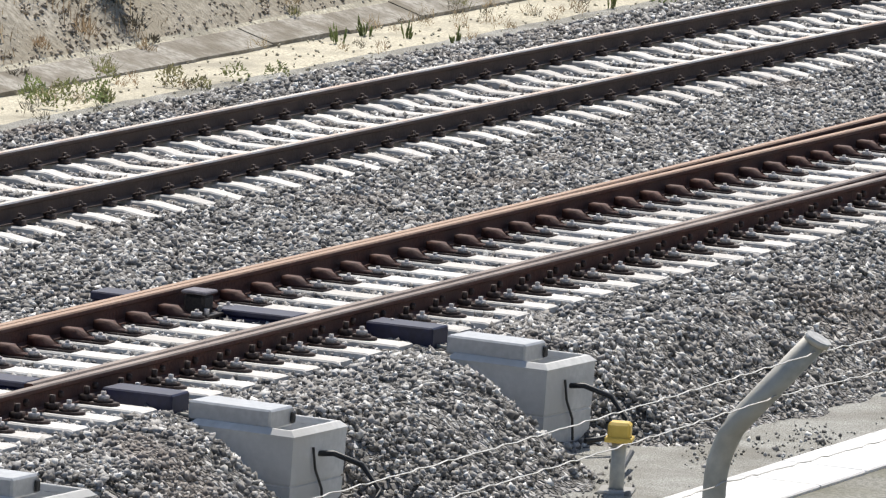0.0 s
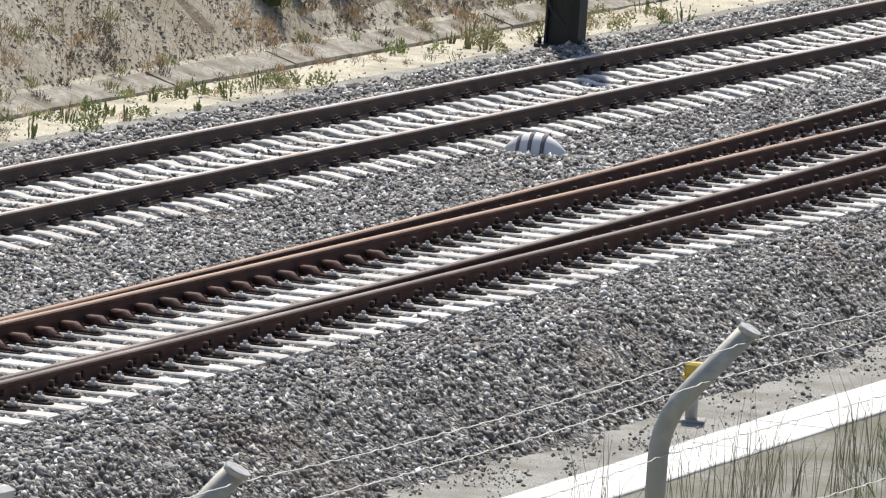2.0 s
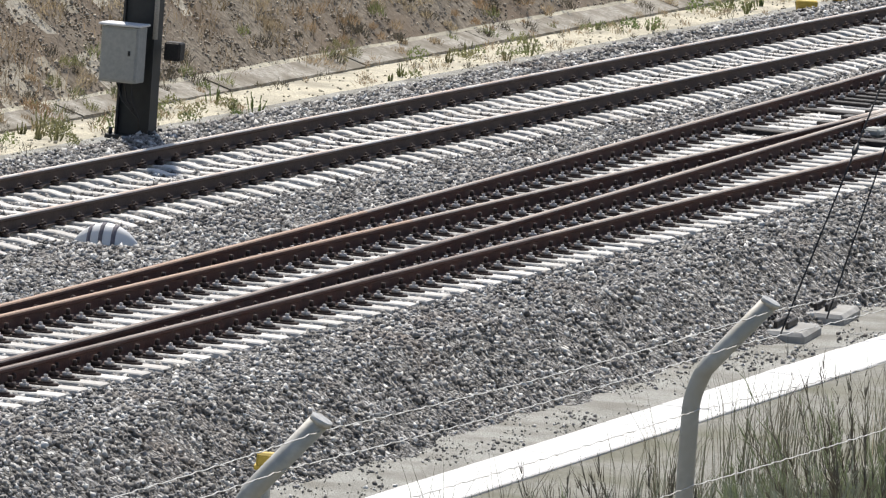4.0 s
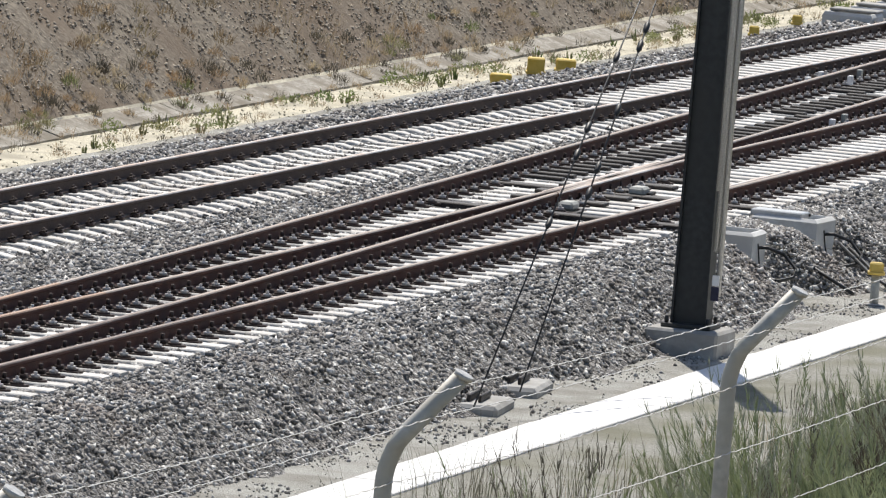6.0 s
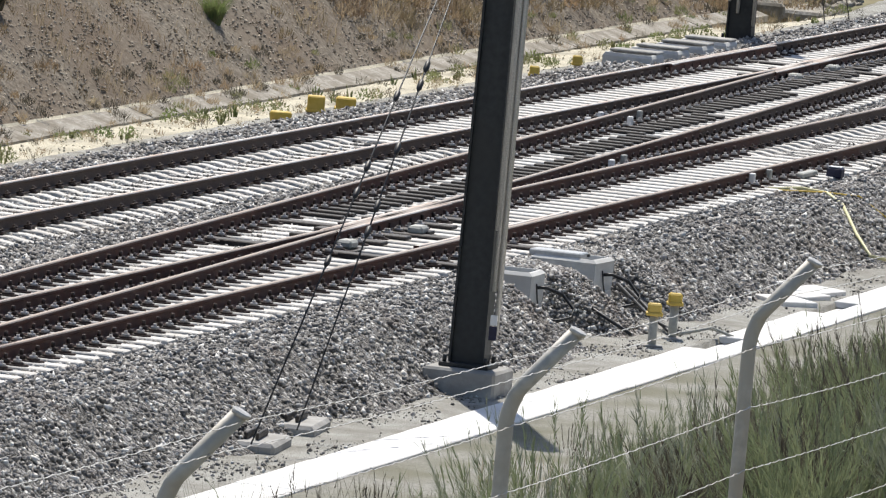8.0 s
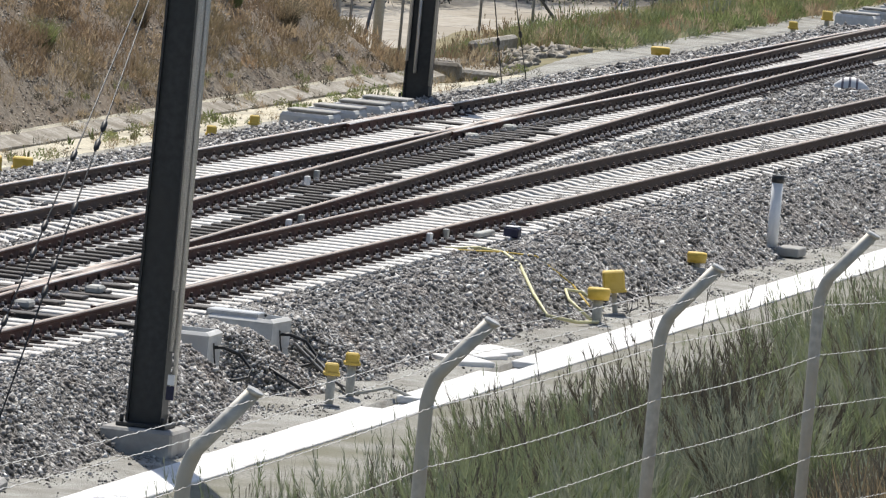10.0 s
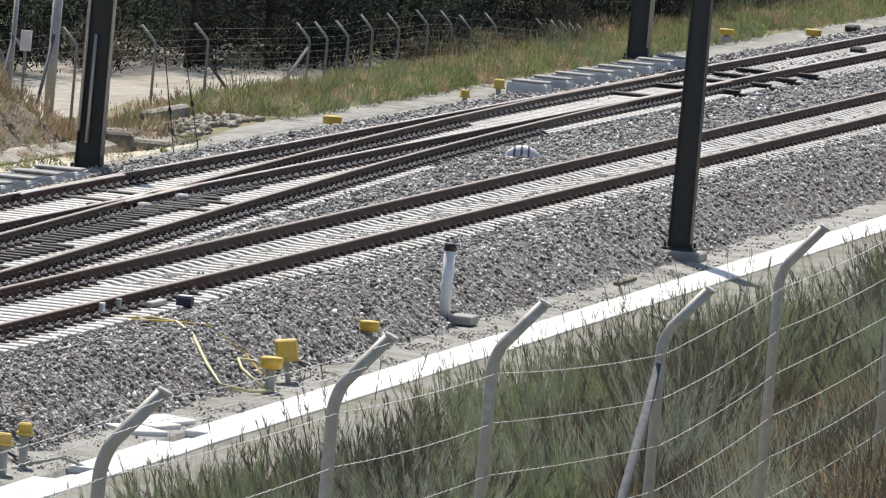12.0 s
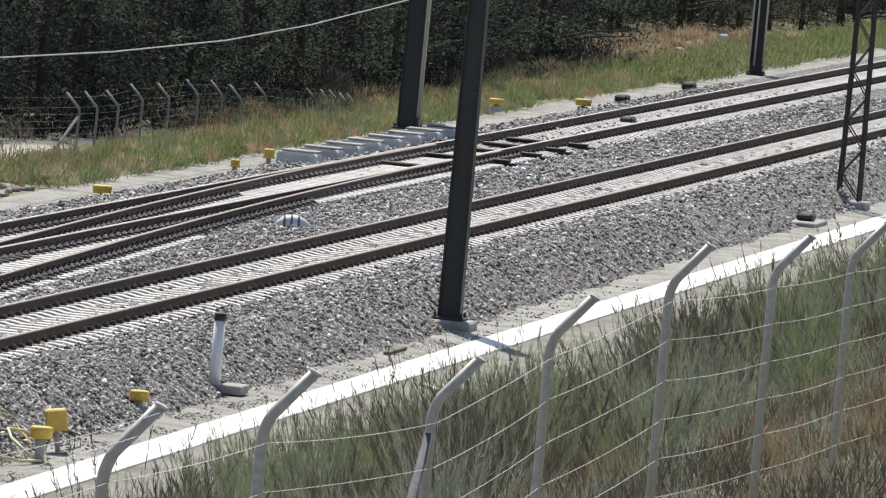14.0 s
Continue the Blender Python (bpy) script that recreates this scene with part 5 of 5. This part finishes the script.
build_anchor(106.9, 27.77)
build_anchor(109.2, 27.94)


def build_guy(a, b, label, beads):
    g = thing("guy_wire", 0, 0, 0, label, "guy wire", "mast guys")
    tube_part("strand", [a, b], 0.010, "cable", g, sides=6)
    a, b = Vector(a), Vector(b)
    for u in beads:
        p, d = a.lerp(b, u), (b - a).normalized()
        tube_part("insulator", [p - d * 0.10, p - d * 0.05, p + d * 0.05, p + d * 0.10], [0.012, 0.032, 0.032, 0.012], "cable", g, "dark insulator", 8)


build_guy((105.3, 27.40, -0.72), (115.5, 27.5, 6.1), "dark stay wire from the anchor to the mast", (0.26, 0.36, 0.40, 0.505))
build_guy((107.5, 27.48, -0.74), (115.5, 27.55, 5.9), "dark stay wire from the anchor to the mast", (0.30, 0.34, 0.43, 0.53, 0.56))
build_guy((183.9, 37.9, -0.3), (177.7, 38.1, 8.2), "dark stay wire of the far mast", (0.1,))
build_guy((187.0, 38.1, -0.3), (177.7, 38.1, 8.4), "dark stay wire of the far mast", (0.1,))

# equipment on the masts
cab = thing("mast_cabinet", 115.35, 37.98, 0.36, "beige-grey metal cabinet hung on the far mast", "cabinet")
box_part("case", (-0.16, 0.16, -0.02, 0.44, 0.0, 0.66), "cabinet", cab, bevel=0.015)
door = box_part("door", (-0.178, -0.163, 0.0, 0.42, 0.03, 0.63), "cabinet", cab, bevel=0.005)
box_part("roof", (-0.20, 0.18, -0.05, 0.47, 0.662, 0.69), "white", cab, "pale sun roof", bevel=0.008)
box_part("lock", (-0.19, -0.179, 0.06, 0.09, 0.32, 0.38), "cable", door, "dark lock", bevel=0.003)
for k in range(3):
    tube_part("lead", [(0, 0.08 + 0.09 * k, 0.0), (-0.02, 0.06 + 0.06 * k, -0.2), (0.05, -0.02, -0.42), (0.1, -0.02, -0.62)], 0.014, "cable", cab, "dark cable below the cabinet", 5)
clip = thing("mast_bracket", 115.9, 37.74, 0.62, "dark bracket bolted to the far mast", "bracket")
box_part("plate", (-0.10, 0.10, -0.10, 0.10, 0.0, 0.22), "fastening", clip, bevel=0.02)
lab = thing("mast_label", 115.25, 27.27, -0.10, "blue and white label on the mast conduit", "label")
box_part("plate", (-0.01, 0.01, -0.04, 0.04, 0.0, 0.12), "white", lab, bevel=0.003)
box_part("band", (-0.014, 0.012, -0.045, 0.045, -0.17, -0.01), "navy", lab, "dark blue band", bevel=0.003)


def build_lattice(x, y, z):
    m = thing("lattice_mast", x, y, z, "dark steel lattice mast on a concrete footing", "lattice mast")
    h, top, base = 9.0, 0.14, 0.24
    at = lambda sx, sy, zz: (sx * (base + (top - base) * zz / h), sy * (base + (top - base) * zz / h), zz)
    for sx in (-1, 1):
        for sy in (-1, 1):
            tube_part("leg", [at(sx, sy, 0), at(sx, sy, h)], 0.038, "mast", m, sides=4)
    n = 15
    for k in range(n):
        z0, z1 = h * k / n, h * (k + 1) / n
        f = 1 if k % 2 else -1
        for sx in (-1, 1):
            tube_part("brace", [at(sx, f, z0), at(sx, -f, z1)], 0.018, "mast", m, sides=4)
        for sy in (-1, 1):
            tube_part("brace", [at(f, sy, z0), at(-f, sy, z1)], 0.018, "mast", m, sides=4)
    box_part("footing", (-0.5, 0.5, -0.45, 0.45, -0.4, -0.002), "foundation", m, "grey concrete footing", bevel=0.03)


build_lattice(238.2, 28.0, -0.74)
pad = thing("concrete_pad", 228.4, 27.75, LOW, "concrete pad with a dark fitting on it", "concrete pad")
box_part("slab", (-1.1, 1.1, -0.35, 0.35, -0.1, 0.10), "foundation", pad, bevel=0.02)
box_part("fitting", (-0.35, 0.35, -0.18, 0.18, 0.102, 0.26), "fastening", pad, bevel=0.04)
for x, y in ((270.6, 38.0), (284.2, 38.1), (257.0, 35.9)):
    d = thing("track_device", x, y, -0.3, "small dark device beside the far rail", "track device", "dark devices")
    box_part("case", (-0.4, 0.4, -0.16, 0.16, 0.0, 0.22), "fastening", d, bevel=0.05)
    box_part("foot", (-0.5, 0.5, -0.2, 0.2, -0.05, -0.002), "foundation", d, bevel=0.01)

# loose white plates on the track
for x, y in ((109.8, 32.72), (109.7, 31.24), (186.7, 35.9), (187.5, 34.46), (140.2, 33.75), (153.6, 32.78), (90.0, 30.5)):
    c = thing("chalk_plate", x, y, -0.165, "small white painted plate at the rail foot", "rail plate", "white rail plates", 1.5)
    box_part("plate", (-0.42, 0.42, -0.05, 0.05, 0.0, 0.02), "white", c, bevel=0.004)

# ---- far fence, wood edge, culvert and ditch ----
FAR_POSTS = [(187.5, 0.9), (191.2, 0.9), (196.35, 0.95), (198.3, 0.95), (203.0, 0.95), (210.6, 0.80), (216.0, 0.70), (227.2, 0.43), (229.3, 0.40), (231.8, 0.37), (234.7, 0.44), (238.0, 0.39), (241.7, 0.38), (244.9, 0.29), (247.5, 0.12), (251.0, 0.09), (258.5, -0.24), (260.6, -0.32), (261.9, -0.36), (263.5, -0.48), (264.7, -0.52), (270.4, -0.68)]


def build_far_fence():
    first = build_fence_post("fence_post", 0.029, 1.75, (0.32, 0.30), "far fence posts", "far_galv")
    tagged(first, "grey tube fence post with cranked top before the wood")
    first.matrix_basis = pose(FAR_POSTS[0][0], 44.0, FAR_POSTS[0][1] - 2.05, 0, 0, 180)
    for x, z in FAR_POSTS[1:]:
        copy_thing(first, pose(x, 44.0, z - 2.05, 0, 0, 180))
    w = thing("fence_wires", 0, 0, 0, "rows of thin wire strung along the far fence", "fence wire")
    for dz in (-0.1, -0.3, -0.45, -0.60, -0.75, -0.9, -1.05, -1.2, -1.4, -1.6):
        bm = bmesh.new()
        add_tube(bm, [(x, 44.0 + (0.2 if dz > -0.2 else 0.0), z + dz) for x, z in FAR_POSTS], 0.0022, 4)
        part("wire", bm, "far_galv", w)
    for x, s in ((227.2, -1), (216.0, 1)):
        b = thing("fence_brace", x, 44.0, -0.4, "slanting tube bracing the far fence", "fence brace", "far braces")
        tube_part("tube", [(0, 0, 0.35), (s * 4.6, 0, -0.95)], 0.035, "old_galv", b)


build_far_fence()
for x, h, rad in ((196.7, 3.2, 0.05), (200.4, 3.2, 0.10)):
    p = thing("gate_post", x, 43.9, -1.2, "grey steel gate post in the far fence", "gate post", "gate posts")
    tube_part("tube", [(0, 0, 0), (0, 0, h)], rad, "galv", p, sides=10)
    tube_part("stay", [(0, 0, 2.2), (-1.6, 0, 0.1)], 0.035, "old_galv", p, sides=6)
sg = thing("fence_sign", 197.6, 43.85, 0.45, "small pale sign hung on the far fence", "sign")
box_part("plate", (-0.02, 0.02, -0.11, 0.11, 0.22, 0.62), "white", sg, bevel=0.004)
cable = thing("overhead_cable", 0, 0, 0, "pale slack cable hanging across the wood", "cable")
tube_part("strand", [(185.0, 41, 2.45), (203.0, 41, 2.05), (214.8, 41, 1.92), (228.0, 41, 1.90), (238.9, 41, 2.05), (252.9, 41, 2.42), (270.0, 41, 3.1), (300.0, 41, 4.8)], 0.017, "wire", cable, sides=5)

for x, y, h in ((336.3, 44.1, 0.36), (328.0, 44.4, 0.14), (362.0, 44.6, 0.14)):
    mk = thing("meadow_marker", x, y, float(ground_height(np.array(x), np.array(y))), "small white marker stone in the dry meadow", "marker stone", "meadow markers")
    box_part("stone", (-0.12, 0.12, -0.12, 0.12, -0.1, h + 0.3), "white", mk, bevel=0.03)
lining = thing("ditch_lining", 0, 0, 0, "weathered concrete lining at the foot of the bank", "ditch lining", kind="structure")
bm = bmesh.new()
v = [bm.verts.new(p) for p in ((-0.999, 0, -0.12), (0.999, 0, -0.12), (0.999, 0, 0.0), (-0.999, 0, 0.0), (-0.999, 0.40, 0.0), (0.999, 0.40, 0.0), (0.999, 0.40, 0.12), (-0.999, 0.40, 0.12))]
for q in ((0, 1, 2, 3), (3, 2, 6, 7), (7, 6, 5, 4), (4, 5, 1, 0), (0, 3, 7, 4), (1, 5, 6, 2)):
    bm.faces.new([v[k] for k in q])
slab = part("slab", bm, "culvert", lining)
slab.location = (81.0, 41.52, -0.87)
for k in range(1, 58):
    ob = new("slab", slab.data)
    ob.location, ob.parent = (81.0 + 2 * k, 41.52 + rng.normal(0, 0.006), -0.87 + rng.normal(0, 0.006)), lining
cul = thing("culvert", 205.5, 42.3, -1.32, "broken pale concrete wing walls of a culvert", "culvert")
for name, dims in (("wing_wall", (-3.6, -3.3, 0.2, 1.4, 0.0, 0.36)), ("wing_wall", (0.5, 4.6, 0.75, 0.95, 0.0, 0.62)), ("apron", (-3.0, 4.6, -0.5, 0.55, 0.0, 0.22)), ("slab", (-2.2, -0.8, 0.6, 1.2, 0.10, 0.32))):
    box_part(name, dims, "culvert", cul, bevel=0.06)


def build_shrub(x, y, h, seed, mats=("bush", "bush", "grass_weed")):
    s = thing("broom_shrub", x, y, float(ground_height(np.array(x), np.array(y))) - 0.05, "bright green broom shrub on the dry bank", "shrub", "shrubs on the bank")
    r = np.random.default_rng(seed)
    n = 620
    a, k = r.uniform(0, 6.28, n), r.uniform(0, 1, n) ** 0.6
    px, py = 0.16 * h * np.cos(a) * k, 0.16 * h * np.sin(a) * k
    hh = h * r.uniform(0.35, 1.0, n) * (1 - 0.25 * k)
    ob = blades("foliage", "", list(mats), px, py, hh, 0.008, 0.75, z=np.zeros(n), seed=seed, away=a)
    ob.pop("category", None), ob.pop("kind", None)
    ob.parent = s


for k, (x, y, h) in enumerate(((103.6, 42.5, 1.15), (106.5, 42.6, 0.8), (108.3, 42.8, 0.7), (117.6, 42.5, 1.0), (118.6, 42.6, 0.95), (120.2, 42.6, 0.95), (122.2, 42.7, 0.8), (96.0, 42.5, 0.9), (92.5, 42.6, 0.8), (99.5, 42.7, 0.6), (160.5, 43.0, 0.7), (171.0, 43.2, 0.8), (186.0, 43.5, 0.9))):
    build_shrub(x, y, h, 60 + k)
for k, (x, y, h) in enumerate(((131.0, 43.4, 0.7), (150.0, 43.6, 0.8), (178.5, 43.4, 0.8), (188.5, 43.0, 0.9), (192.0, 43.6, 1.0), (140.0, 44.5, 0.6))):
    build_shrub(x, y, h, 90 + k, ("grass_dry", "twig"))

# ---- loose stones ----
scatter_stones("ballast_stones", "loose angular grey ballast stones around the near turnout", 62, 100, 27.75, 38.2, 215, 0.060, seed=41)
scatter_stones("ballast_stones", "loose angular grey ballast stones along both tracks", 100, 130, 27.75, 38.2, 145, 0.064, seed=42)
scatter_stones("ballast_stones", "loose angular grey ballast stones between the tracks", 130, 165, 27.75, 38.2, 88, 0.070, seed=48)
scatter_stones("ballast_stones", "loose grey ballast stones farther along the tracks", 165, 215, 27.75, 38.2, 48, 0.080, seed=43)
scatter_stones("ballast_stones", "grey ballast stones in the distance", 215, 290, 27.75, 38.2, 20, 0.098, seed=44)
scatter_stones("path_stones", "stray ballast stones lying on the grit path", 64, 200, 27.02, 27.95, 26, 0.046, False, lambda x, y: np.full(len(x), LOW), seed=45, clumped=True)
scatter_stones("grit_stones", "fine loose grit lying in patches on the path", 64, 180, 27.0, 27.9, 120, 0.020, False, lambda x, y: np.full(len(x), LOW), 81, "path", True)
scatter_stones("verge_stones", "stray stones on the sandy verge", 80, 200, 39.2, 41.7, 10, 0.036, False, ground_height, 46, "soil")
scatter_stones("bank_rubble", "pale rubble and clods on the dry far bank", 135, 203, 42.0, 48.0, 24, 0.042, False, ground_height, 47, "rubble")
scatter_stones("bank_rubble", "pale broken rubble at the foot of the far bank", 85, 135, 41.95, 45.5, 100, 0.034, False, ground_height, 49, "rubble")
scatter_stones("bank_clods", "dry earth clods and broken ground on the far bank", 84, 204, 42.0, 46.5, 60, 0.050, False, ground_height, 50, "rubble")
for k, px in enumerate(PITS):
    scatter_stones("pit_stones", "ballast stones banked against a machine pit", px - 1.3, px + 2.0, 27.75, 29.6, 330, 0.058, seed=70 + k)
scatter_stones("culvert_rubble", "pale broken concrete and rubble heaped in the culvert mouth", 199.0, 210, 41.4, 43.2, 12, 0.26, False, ground_height, 80, "culvert")
